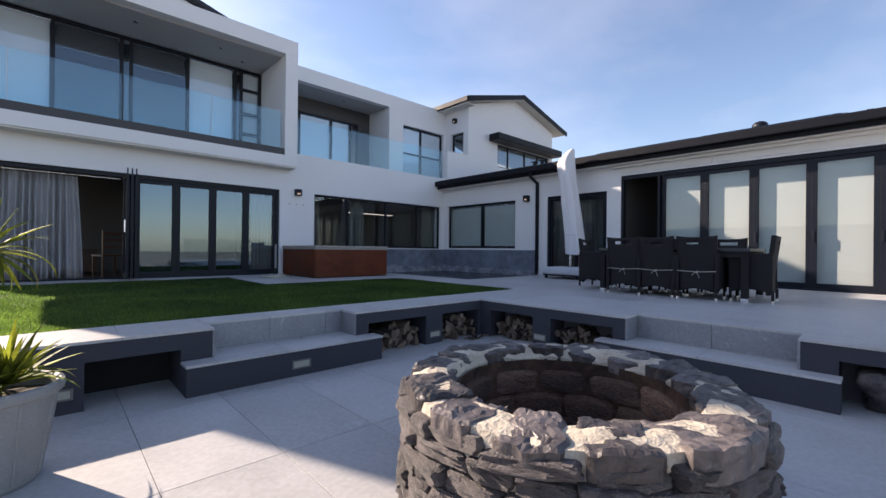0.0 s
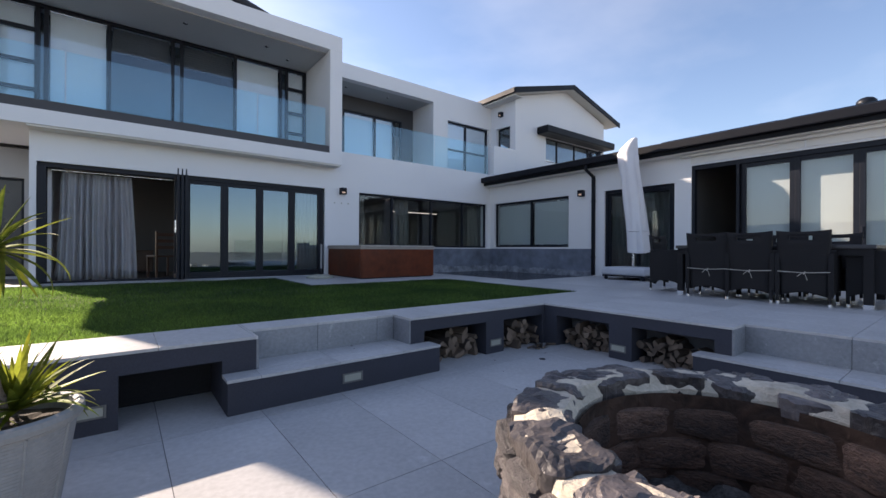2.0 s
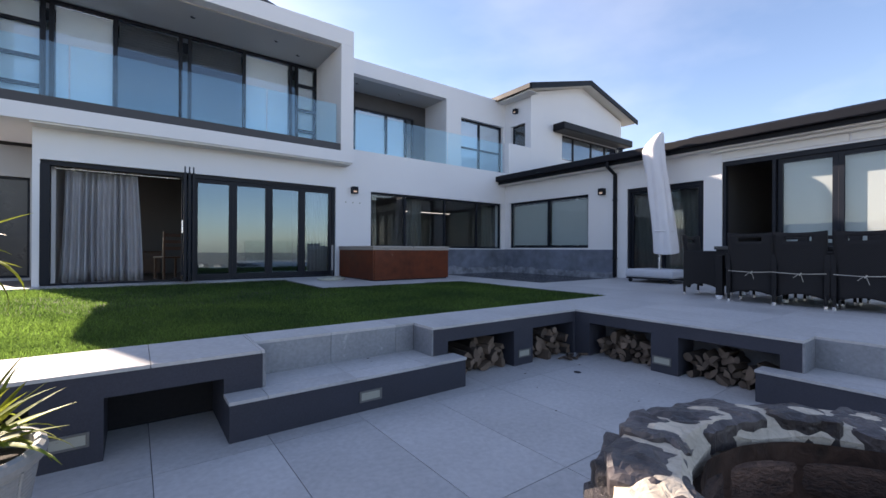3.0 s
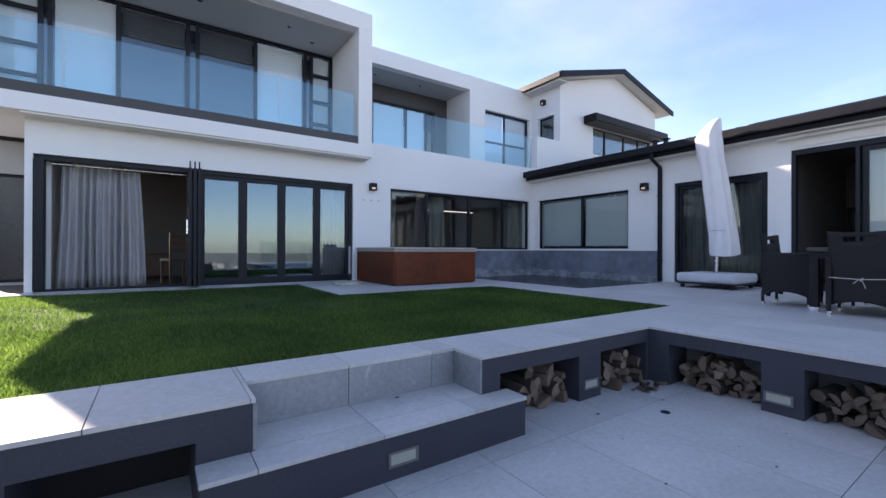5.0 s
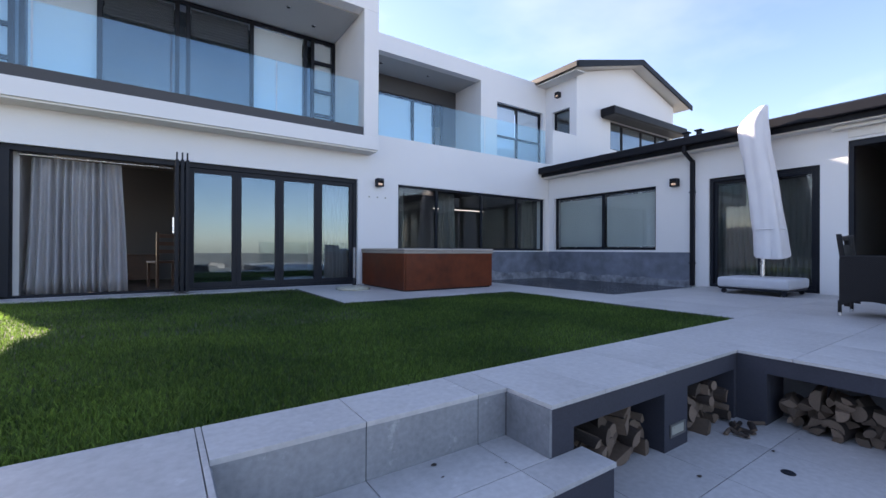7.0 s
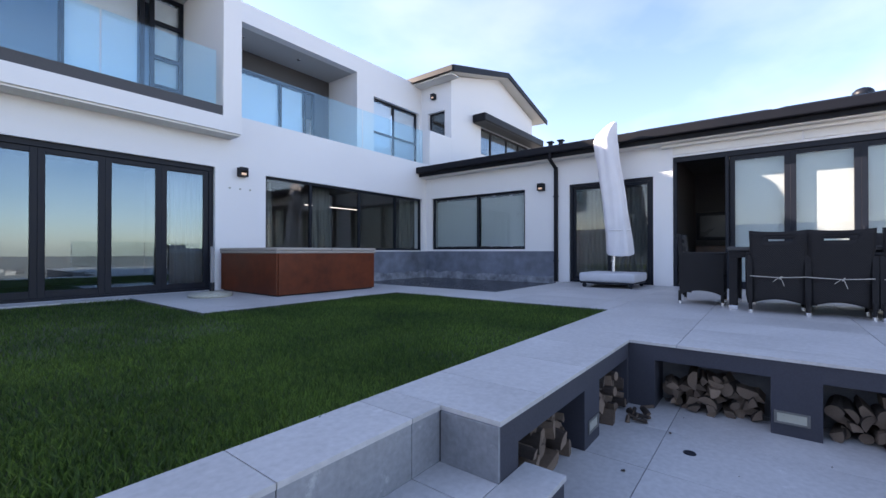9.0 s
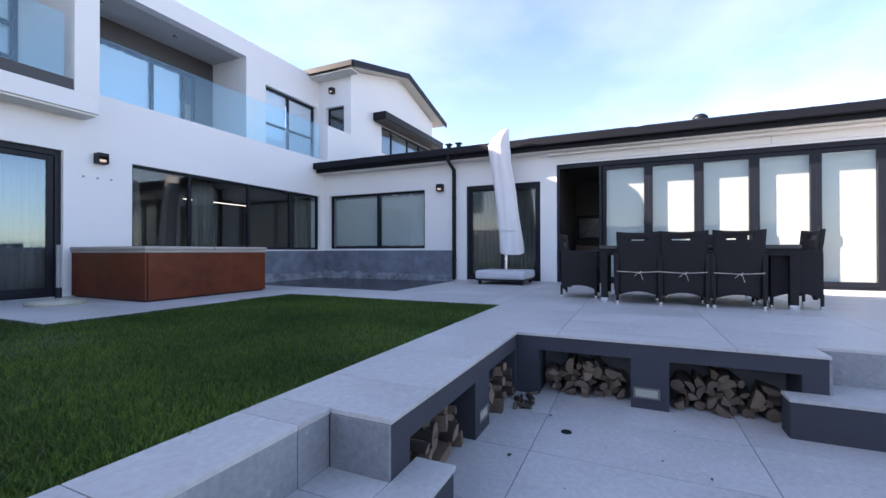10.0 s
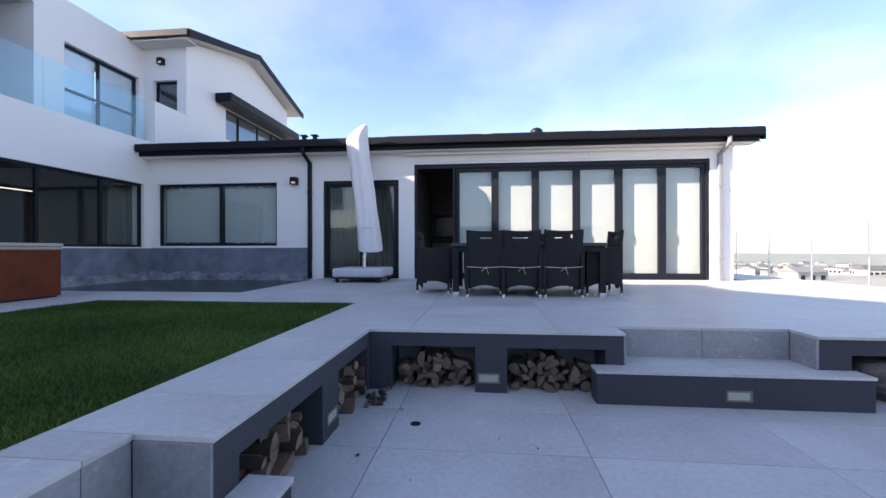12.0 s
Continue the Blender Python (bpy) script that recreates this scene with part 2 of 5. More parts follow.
# ---- building helpers ----
def bx(bm, x0, x1, y0, y1, z0, z1, bev=0.0, m=None):
    """A box between two corners, its edges rounded by bev."""
    mt = Matrix.Translation(((x0 + x1) / 2, (y0 + y1) / 2, (z0 + z1) / 2)) @ Matrix.Diagonal((abs(x1 - x0), abs(y1 - y0), abs(z1 - z0), 1))
    vs = bmesh.ops.create_cube(bm, size=1, matrix=(m @ mt) if m else mt)["verts"]
    if bev:
        es = list({e for v in vs for e in v.link_edges})
        bmesh.ops.bevel(bm, geom=es, offset=bev, segments=2, affect="EDGES", profile=0.5)
    return bm


def cyl(bm, p0, p1, r0, r1=None, seg=14):
    """A rod from p0 to p1."""
    p0, p1 = Vector(p0), Vector(p1)
    d = p1 - p0
    rot = d.to_track_quat("Z", "Y").to_matrix().to_4x4()
    bmesh.ops.create_cone(bm, cap_ends=True, segments=seg, radius1=r0, radius2=r0 if r1 is None else r1, depth=d.length, matrix=Matrix.Translation((p0 + p1) / 2) @ rot)
    return bm


def lathe(bm, prof, seg=32, cx=0.0, cy=0.0):
    """Turns a profile of (radius, z) round the upright axis."""
    rings = [[bm.verts.new((cx + r * math.cos(2 * math.pi * k / seg), cy + r * math.sin(2 * math.pi * k / seg), z)) for k in range(seg)] for r, z in prof]
    for a, b in zip(rings, rings[1:]):
        for k in range(seg):
            bm.faces.new((a[k], a[(k + 1) % seg], b[(k + 1) % seg], b[k]))
    return bm


def mesh_of(name, bm, material, smooth=False):
    bmesh.ops.recalc_face_normals(bm, faces=bm.faces[:])
    me = bpy.data.meshes.new(name)
    bm.to_mesh(me)
    bm.free()
    for k in (material if isinstance(material, (list, tuple)) else [material]):
        me.materials.append(k)
    if smooth:
        me.shade_smooth()
    return me


def part(name, bm, material, parent=None, label="", smooth=False):
    """Links a bmesh as one mesh object, under a thing or a part where one is given."""
    ob = new(name, mesh_of(name, bm, material, smooth))
    if parent is not None:
        ob.parent = parent
    if label:
        tagged(ob, label)
    return ob


def thing(name, at, label, category, group="", turn=0.0, kind=""):
    ob = new(name)
    ob.empty_display_size = 0.1
    ob.matrix_world = pose(*at, 0, 0, turn)
    return tagged(ob, label, category, group, kind)


def struct(name, bm, material, label="", category=""):
    return tagged(part(name, bm, material), label, category, "", "structure")


def place(axis, plane, u0, u1, d0, d1, z0, z1):
    """Box limits for a wall along x (axis 'y') or along y (axis 'x'); d goes into the building."""
    return (u0, u1, plane + d0, plane + d1, z0, z1) if axis == "y" else (plane + d0, plane + d1, u0, u1, z0, z1)


def pierced(axis, plane, d0, d1, u0, u1, z0, z1, holes=()):
    """A wall slab with rectangular openings right through it: one closed mesh."""
    us = sorted({u0, u1, *[h[0] for h in holes], *[h[1] for h in holes]})
    zs = sorted({z0, z1, *[h[2] for h in holes], *[h[3] for h in holes]})
    us, zs = [u for u in us if u0 <= u <= u1], [z for z in zs if z0 <= z <= z1]

    def solid(i, j):
        if not (0 <= i < len(us) - 1 and 0 <= j < len(zs) - 1):
            return False
        u, z = (us[i] + us[i + 1]) / 2, (zs[j] + zs[j + 1]) / 2
        return not any(h[0] < u < h[1] and h[2] < z < h[3] for h in holes)

    bm = bmesh.new()

    def at(u, d, z):
        return bm.verts.new((u, plane + d, z) if axis == "y" else (plane + d, u, z))

    for i in range(len(us) - 1):
        for j in range(len(zs) - 1):
            if not solid(i, j):
                continue
            a, b, c, e = us[i], us[i + 1], zs[j], zs[j + 1]
            for d in (d0, d1):
                bm.faces.new((at(a, d, c), at(b, d, c), at(b, d, e), at(a, d, e)))
            if not solid(i - 1, j):
                bm.faces.new((at(a, d0, c), at(a, d1, c), at(a, d1, e), at(a, d0, e)))
            if not solid(i + 1, j):
                bm.faces.new((at(b, d0, c), at(b, d1, c), at(b, d1, e), at(b, d0, e)))
            if not solid(i, j - 1):
                bm.faces.new((at(a, d0, c), at(b, d0, c), at(b, d1, c), at(a, d1, c)))
            if not solid(i, j + 1):
                bm.faces.new((at(a, d0, e), at(b, d0, e), at(b, d1, e), at(a, d1, e)))
    bmesh.ops.remove_doubles(bm, verts=bm.verts[:], dist=0.0005)
    return bm


def window(name, axis, plane, u0, u1, z0, z1, mull=(), trans=(), d=0.08, w=0.05, pane=None, label="", dep=0.06):
    """A glazed frame set into a wall: frame with mullions, each pane on its own."""
    ob = thing(name, (0, 0, 0), label or "charcoal aluminium framed window in white wall", "window", kind="structure")
    bm = bmesh.new()
    for a, b, c, e in ((u0, u0 + w, z0, z1), (u1 - w, u1, z0, z1), (u0 + w, u1 - w, z0, z0 + w), (u0 + w, u1 - w, z1 - w, z1)):
        bx(bm, *place(axis, plane, a, b, d, d + dep, c, e), bev=0.004)
    cuts = [u0 + w / 2, *mull, u1 - w / 2]
    for m in mull:
        bx(bm, *place(axis, plane, m - w / 2, m + w / 2, d - 0.004, d + dep - 0.004, z0 + w, z1 - w), bev=0.004)
    for a, b, z in trans:
        bx(bm, *place(axis, plane, a, b, d + 0.003, d + dep - 0.006, z - w / 2, z + w / 2), bev=0.004)
    part("window_frame", bm, ALU, ob)
    for a, b in zip(cuts, cuts[1:]):
        bm = bmesh.new()
        bx(bm, *place(axis, plane, a + w / 2 - 0.006, b - w / 2 + 0.006, d + dep / 2 - 0.004, d + dep / 2 + 0.004, z0 + w - 0.006, z1 - w + 0.006))
        g = part("pane", bm, pane or PANE, ob)
        g.visible_shadow = False
    return ob


def leaf(parent, axis, plane, u0, u1, z0, z1, d, w=0.07, pane=None, dep=0.055):
    """One glazed door leaf: a frame with its pane."""
    bm = bmesh.new()
    for a, b, c, e in ((u0, u0 + w, z0, z1), (u1 - w, u1, z0, z1), (u0 + w, u1 - w, z0, z0 + w * 1.3), (u0 + w, u1 - w, z1 - w, z1)):
        bx(bm, *place(axis, plane, a, b, d, d + dep, c, e), bev=0.004)
    lf = part("door_leaf", bm, ALU, parent)
    bm = bmesh.new()
    bx(bm, *place(axis, plane, u0 + w - 0.006, u1 - w + 0.006, d + dep / 2 - 0.004, d + dep / 2 + 0.004, z0 + w * 1.3 - 0.006, z1 - w + 0.006))
    g = part("pane", bm, pane or PANE, lf)
    g.visible_shadow = False
    return lf


def drape(axis, plane, u0, u1, z0, z1, d, waves, amp=0.04, flare=0.0):
    """A hanging curtain of soft folds, with thickness."""
    bm = bmesh.new()
    n, rows = waves * 8, 8
    grid = []
    for j in range(rows + 1):
        f = j / rows
        row = []
        for i in range(n + 1):
            s = i / n
            u = u0 + (u1 - u0) * s + flare * (s - 0.5) * (1 - f) + 0.012 * math.sin(7 * s + 3 * f)
            fold = math.sin(s * waves * 2 * math.pi + 1.1 * math.sin(s * 11 + 0.7 * f))
            dd = d + amp * (0.55 + 0.45 * (1 - f)) * (abs(fold) ** 0.7 * (1 if fold > 0 else -1)) * (0.75 + 0.35 * math.sin(s * 17 + 2)) + 0.014 * math.sin(s * 41 + f * 5)
            z = z0 + (z1 - z0) * f
            row.append(bm.verts.new((u, plane + dd, z) if axis == "y" else (plane + dd, u, z)))
        grid.append(row)
    for a, b in zip(grid, grid[1:]):
        for i in range(n):
            bm.faces.new((a[i], a[i + 1], b[i + 1], b[i]))
    bmesh.ops.solidify(bm, geom=bm.faces[:], thickness=0.004)
    return bm


# ---- levels and main lines ----
P = 0.47                     # terrace above the sunken seating floor
YN, XE = 3.885, 4.23          # seating walls
WY, WX = 10.43, 9.68         # house wall, wing wall
BX0, BX1, BY = -1.93, 4.43, 10.07   # first-floor box
UY = 11.60                   # set-back first-floor wall
GX, GY = 0.567, 1.135         # paving module

# ---- ground and distance ----
bm = bmesh.new()
rad = [0, 12, 18, 26, 40, 60, 90, 140, 220, 400, 800, 1600, 4500]
lev = [-0.6, -0.6, -0.7, -1.5, -2.5, -3.4, -4.8, -7.2, -10.5, -16, -23, -31, -38]
rings = []
for r, z in zip(rad, lev):
    rings.append([bm.verts.new((4 + r * math.cos(k * math.pi / 24), 4 + r * math.sin(k * math.pi / 24), z + (noise.noise((r * 0.02, k * 0.7, 1)) * min(6, r * 0.02) if r > 30 else 0))) for k in range(48)] if r else [bm.verts.new((4, 4, z))])
for a, b in zip(rings, rings[1:]):
    for k in range(48):
        if len(a) == 1:
            bm.faces.new((a[0], b[k], b[(k + 1) % 48]))
        else:
            bm.faces.new((a[k], a[(k + 1) % 48], b[(k + 1) % 48], b[k]))
struct("ground", bm, SCRUB, "dry hillside falling away to a distant plain", "ground")


def ground_z(r):
    for (r0, z0), (r1, z1) in zip(zip(rad, lev), zip(rad[1:], lev[1:])):
        if r <= r1:
            return z0 + (z1 - z0) * (r - r0) / (r1 - r0)
    return lev[-1]


# ---- terrace body, lawn bed, sunken floor ----
bm = bmesh.new()
bx(bm, -4.0, XE + 0.5, -4.0, YN + 0.4, -0.5, -0.004)
struct("floor_sunken", bm, GROUT, "grey tiled floor of the sunken seating area", "floor")
bm = bmesh.new()
bx(bm, XE + 0.3, 6.5, -3.3, 4.47, -0.5, P - 0.004)
bx(bm, 6.5, 13.4, -3.3, 6.5, -0.5, P - 0.004)
bx(bm, 5.77, 6.75, 4.47, 10.43, -0.5, P - 0.005)
bx(bm, 2.88, 5.77, 7.75, 10.43, -0.5, P - 0.004)
bx(bm, -4, 2.88, 10.08, 10.43, -0.5, P - 0.004)
bx(bm, -4, 1.05, YN + 0.46, 4.47, -0.5, P - 0.004)
bx(bm, 2.34, XE + 0.29, YN + 0.46, 4.47, -0.5, P - 0.004)
bx(bm, 1.05, 2.34, 4.19, 4.47, -0.5, P - 0.004)
bx(bm, -4, 2.88, 4.47, 10.08, -0.5, 0.39)
bx(bm, 2.88, 5.77, 4.47, 7.75, -0.5, 0.39)
bx(bm, 6.75, 9.68, 6.5, 10.43, -0.5, 0.36)
TERRACE = struct("floor_terrace", bm, GROUT, "pale grey tiled garden terrace", "floor")
bm = bmesh.new()
bx(bm, -4, 2.87, 4.48, 10.07, 0.38, 0.435)
bx(bm, 2.87, 5.76, 4.48, 7.74, 0.38, 0.435)
struct("lawn_bed", bm, SOIL, "soil bed under the green lawn", "lawn")
bm = bmesh.new()
bx(bm, 6.76, 9.67, 6.51, 10.42, 0.36, 0.42)
struct("pond_floor", bm, POND, "dark wet slate bed beside the concrete plinth", "pond")

# seating walls with log niches
bm = pierced("y", YN, 0, 0.45, -4.0, 1.044, -0.02, P - 0.02, [(-1.05, -0.02, -0.02, 0.325), (0.26, 0.82, -0.02, 0.325)])
struct("wall_seating_west", bm, NAVY, "charcoal painted low wall with open niches", "wall")
bm = pierced("y", YN, 0, 0.45, 2.345, XE + 0.02, -0.02, P - 0.02, [(2.5, 3.29, -0.02, 0.337), (3.55, 4.19, -0.02, 0.337)])
struct("wall_seating_north", bm, NAVY, "charcoal painted low wall with log niches", "wall")
bm = pierced("x", XE, 0, 0.5, 1.965, YN - 0.002, -0.02, P - 0.022, [(3.06, 3.71, -0.02, 0.343), (2.10, 2.82, -0.02, 0.343)])
struct("wall_seating_east", bm, NAVY, "charcoal painted low wall with log niches", "wall")
bm = pierced("x", XE, 0, 0.5, -3.3, 0.66, -0.02, P - 0.022, [(-0.5, 0.44, -0.02, 0.34)])
struct("wall_seating_south", bm, NAVY, "charcoal painted low wall with a niche", "wall")
# niche backs, their shade painted as colour
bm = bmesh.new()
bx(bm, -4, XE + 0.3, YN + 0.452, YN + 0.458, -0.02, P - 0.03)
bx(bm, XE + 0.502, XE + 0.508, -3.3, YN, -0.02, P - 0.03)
struct("niche_backs", bm, NICHE, "wall niche backs with the shade put into their colour", "wall")

# two broad steps with tiled treads
bm = bmesh.new()
bx(bm, 0.82, 2.55, 3.709, YN - 0.003, -0.02, 0.217, 0.004)
bx(bm, 1.048, 2.341, YN - 0.003, 4.17, -0.02, 0.216)
STEP_L = struct("step_north", bm, NAVY, "charcoal step with pale tiled tread", "step")
bm = bmesh.new()
bx(bm, 4.07, XE - 0.003, 0.42, 2.205, -0.02, 0.217, 0.004)
bx(bm, XE - 0.003, 4.5, 0.663, 1.962, -0.02, 0.216)
STEP_R = struct("step_east", bm, NAVY, "charcoal step with pale tiled tread", "step")
TILES = {}


def tile_piece(parent, name, x0, x1, y0, y1, z0, z1, gap=0.002, face=None):
    """One bevelled slab; equal slabs share a mesh."""
    sx, sy, sz = round(x1 - x0 - 2 * gap, 3), round(y1 - y0 - 2 * gap, 3), round(z1 - z0, 3)
    if sx < 0.015 or sy < 0.008:
        return
    key = (sx, sy, sz, face)
    if key not in TILES:
        b2 = bmesh.new()
        bx(b2, -sx / 2, sx / 2, -sy / 2, sy / 2, -sz, 0)
        bmesh.ops.bevel(b2, geom=[e for e in b2.edges if all(v.co.z > -0.001 for v in e.verts)], offset=0.0006, segments=1, affect="EDGES")
        TILES[key] = mesh_of("paving_tile", b2, face or TILE)
    ob = new(name, TILES[key])
    ob.parent = parent
    ob.location = ((x0 + x1) / 2, (y0 + y1) / 2, z1)


# ---- house: ground floor ----
bm = pierced("y", WY, 0, 0.28, -0.95, WX, 0.3, 3.10, [(-0.86, 4.16, 0.47, 2.55), (5.06, 9.52, 1.145, 2.53)])
struct("wall_house", bm, PLASTER, "smooth white plastered house wall", "wall")
bm = bmesh.new()
bx(bm, BX1 - 0.1, 9.84, WY + 0.002, WY + 0.27, 3.10, 3.50)
bx(bm, 9.84, 11.0, WY + 0.003, WY + 0.25, 3.05, 4.47, 0.006)
struct("parapet", bm, PLASTER, "white plastered balcony parapet", "wall")
bm = bmesh.new()
bx(bm, 6.03, WX - 0.001, WY - 0.03, WY - 0.001, 0.40, 1.12, 0.004)
bx(bm, WX - 0.03, WX - 0.001, 6.72, WY - 0.031, 0.40, 1.125, 0.004)
struct("plinth", bm, CONCRETE, "stained grey concrete plinth", "wall")
bm = bmesh.new()
for k in range(260):
    f = k / 260
    h = 0.09 + 0.15 * abs(noise.noise((f * 9, 3.1, 0.4))) + 0.05 * abs(noise.noise((f * 40, 1.1, 0.4)))
    if f < 0.55:
        x = 6.04 + (WX - 0.03 - 6.04) * f / 0.55
        bx(bm, x, x + 3.62 / 143 + 0.001, WY - 0.033, WY - 0.0305, 0.42, 0.46 + h)
    else:
        y = 6.74 + (WY - 0.04 - 6.74) * (f - 0.55) / 0.45
        bx(bm, WX - 0.033, WX - 0.0305, y, y + 3.66 / 117 + 0.001, 0.42, 0.46 + h)
struct("plinth_stain", bm, CONCRETE_WET, "pale lime bloom along the foot of the concrete plinth", "wall")
# recessed patio beyond the living room
bm = bmesh.new()
bx(bm, -0.95, -0.70, WY + 0.282, 13.0, 0.3, 3.10)
struct("wall_patio_side", bm, PLASTER, "white patio side wall", "wall")
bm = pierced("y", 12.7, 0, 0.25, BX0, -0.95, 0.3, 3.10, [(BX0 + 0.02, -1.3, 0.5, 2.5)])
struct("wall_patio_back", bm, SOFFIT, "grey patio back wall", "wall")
# opaque dark panes stand in for the darkness of this opening
window("window_patio", "y", 12.7, BX0 + 0.02, -1.3, 0.5, 2.5, pane=TABLETOP, label="full-height patio window filled with opaque darkened panes")
# dark panel added so no bright room shows in the patio window
bm = bmesh.new()
bx(bm, BX0, -0.955, 12.98, 13.08, 0.3, 3.10)
struct("wall_patio_dark_panel", bm, SLAT, "dark panel added behind the patio window", "wall")
bm = bmesh.new()
bx(bm, -4.0, 4.2, WY, 14.5, -0.4, P - 0.021)
bx(bm, 4.2, 9.7, WY + 0.03, 14.5, -0.4, P - 0.022)
struct("floor_house", bm, ROOMF, "dim brown interior floor", "floor")

# ---- house: first-floor box ----
bm = bmesh.new()
bx(bm, BX0, BX1, BY, 12.2, 3.085, 3.34, 0.006)
bx(bm, BX0, BX1, BY, 12.2, 5.76, 6.12, 0.006)
bx(bm, 4.13, BX1 - 0.002, BY + 0.002, 12.2, 3.34, 5.76)
bx(bm, BX0 + 0.002, BX0 + 0.28, BY + 0.002, 12.2, 3.34, 5.76)
struct("wall_box", bm, PLASTER, "white projecting first-floor frame", "wall")
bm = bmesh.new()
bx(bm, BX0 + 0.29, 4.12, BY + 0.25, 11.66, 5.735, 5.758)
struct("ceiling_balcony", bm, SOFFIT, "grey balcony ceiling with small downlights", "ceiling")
bm = bmesh.new()
bx(bm, -0.94, 4.41, BY + 0.03, WY - 0.002, 3.055, 3.083)
struct("trim_drip", bm, BEAM, "narrow drip edge under the box", "trim")
bm = bmesh.new()
bx(bm, BX0 + 0.285, 4.125, BY + 0.02, BY + 0.12, 3.342, 3.50, 0.004)
struct("trim_balcony", bm, SLAT, "dark band at the foot of the balcony glass", "trim")
window("window_balcony", "y", 11.68, BX0 + 0.28, 4.13, 3.36, 5.735, (-1.0, -0.88, 0.06, 1.16, 1.33, 2.42, 3.48, 3.63), [(3.63, 4.10, 5.22), (3.63, 4.10, 4.60), (3.63, 4.10, 4.08), (BX0 + 0.3, -1.0, 5.22), (BX0 + 0.3, -1.0, 4.60), (BX0 + 0.3, -1.0, 4.08)], d=0.0, w=0.07, pane=CLEAR, label="wide charcoal framed balcony glazing with blinds")


def blind(axis, plane, u0, u1, z0, z1, d, label="white roller blind behind glass", cloth=None):
    ob = thing("roller_blind", (0, 0, 0), label, "blind", "roller blinds")
    b2 = bmesh.new()
    n = 10
    for k in range(n):
        za, zb = z0 + (z1 - z0) * k / n, z0 + (z1 - z0) * (k + 1) / n
        bx(b2, *place(axis, plane, u0, u1, d, d + 0.003, za, zb))
    bmesh.ops.remove_doubles(b2, verts=b2.verts[:], dist=0.0002)
    part("fabric", b2, cloth or BLIND, ob)
    b2 = bmesh.new()
    p0 = (u0, plane + d - 0.002, z1 + 0.02) if axis == "y" else (plane + d - 0.002, u0, z1 + 0.02)
    p1 = (u1, plane + d - 0.002, z1 + 0.02) if axis == "y" else (plane + d - 0.002, u1, z1 + 0.02)
    cyl(b2, p0, p1, 0.022)
    part("roller_tube", b2, CHROME, ob)
    b2 = bmesh.new()
    bx(b2, *place(axis, plane, u0, u1, d - 0.006, d + 0.009, z0 - 0.02, z0), bev=0.003)
    part("bottom_bar", b2, CHROME, ob)
    return ob


for a, b in ((-0.83, 0.01), (2.47, 3.43), (3.68, 4.05), (-1.72, -1.06)):
    blind("y", 11.68, a, b, 3.44, 5.65, 0.10)
# dark slats stand in for the ceiling mirrored in the door glass
for a, b in ((0.11, 1.11), (1.38, 2.37)):
    bm = bmesh.new()
    for k in range(10):
        bx(bm, a, b, 11.80, 11.83, 5.17 + k * 0.05, 5.213 + k * 0.05)
    tagged(part("door_reflection_slats", bm, SLAT), "dark slats painting the ceiling reflection in the balcony doors", "shutter", "shutters")
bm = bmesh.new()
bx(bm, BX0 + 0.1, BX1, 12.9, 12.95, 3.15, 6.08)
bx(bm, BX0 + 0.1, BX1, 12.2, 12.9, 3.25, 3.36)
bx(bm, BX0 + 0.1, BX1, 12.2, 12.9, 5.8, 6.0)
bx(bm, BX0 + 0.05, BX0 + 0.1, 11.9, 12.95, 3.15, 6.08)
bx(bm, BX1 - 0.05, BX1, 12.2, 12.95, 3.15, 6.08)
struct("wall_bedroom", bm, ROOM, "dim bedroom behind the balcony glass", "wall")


def rail(u0, u1, y, z0, z1, joints, label):
    """Frameless glass balustrade: separate sheets with bright edges."""
    ob = thing("glass_balustrade", (0, 0, 0), label, "balustrade")
    cuts = [u0, *joints, u1]
    for a, b in zip(cuts, cuts[1:]):
        b2 = bmesh.new()
        bx(b2, a + 0.012, b - 0.012, y, y + 0.012, z0, z1, 0.002)
        g = part("glass_sheet", b2, RAILG, ob)
        g.visible_shadow = False
    return ob


rail(BX0 + 0.3, 4.05, BY + 0.06, 3.501, 4.38, (-0.48, 1.04, 2.55), "frameless glass balustrade along the wide balcony")
rail(BX1 + 0.02, 9.66, WY + 0.1, 3.501, 4.43, (7.50,), "frameless glass balustrade on the white parapet")
for x, y in ((-0.3, 10.8), (1.3, 10.8), (2.9, 10.8), (3.5, 11.2)):
    bm = bmesh.new()
    cyl(bm, (0, 0, 0), (0, 0, 0.012), 0.045)
    dl = thing("downlight", (x, y, 5.723), "small dark recessed downlight in balcony ceiling", "downlight", "ceiling downlights")
    part("rim", bm, CHROME, dl)
    bm = bmesh.new()
    cyl(bm, (0, 0, -0.004), (0, 0, 0.006), 0.032)
    part("lens", bm, ALU, dl)

# ---- house: set-back first floor and tower ----
bm = pierced("y", UY, 0, 0.22, BX1 - 0.3, 11.0, 3.45, 6.27, [(BX1 - 0.2, 8.25, 3.45, 5.86), (8.84, 10.72, 3.68, 5.39)])
struct("wall_upper", bm, PLASTER, "white first-floor wall with deep balcony opening", "wall")
window("window_upper", "y", UY, 8.84, 10.72, 3.68, 5.39, (9.71,), [(8.86, 10.70, 4.46)], d=0.1, pane=CLEAR)
blind("y", UY, 8.90, 9.67, 3.76, 5.31, 0.17)
blind("y", UY, 9.75, 10.66, 3.76, 5.31, 0.17)
# dark wall added to close the bright gap between the upper blinds
bm = bmesh.new()
bx(bm, 8.45, 11.05, 13.3, 13.4, 3.47, 6.12)
struct("wall_upper_interior", bm, ROOM, "dim wall added behind the upper blinds", "wall")
bm = bmesh.new()
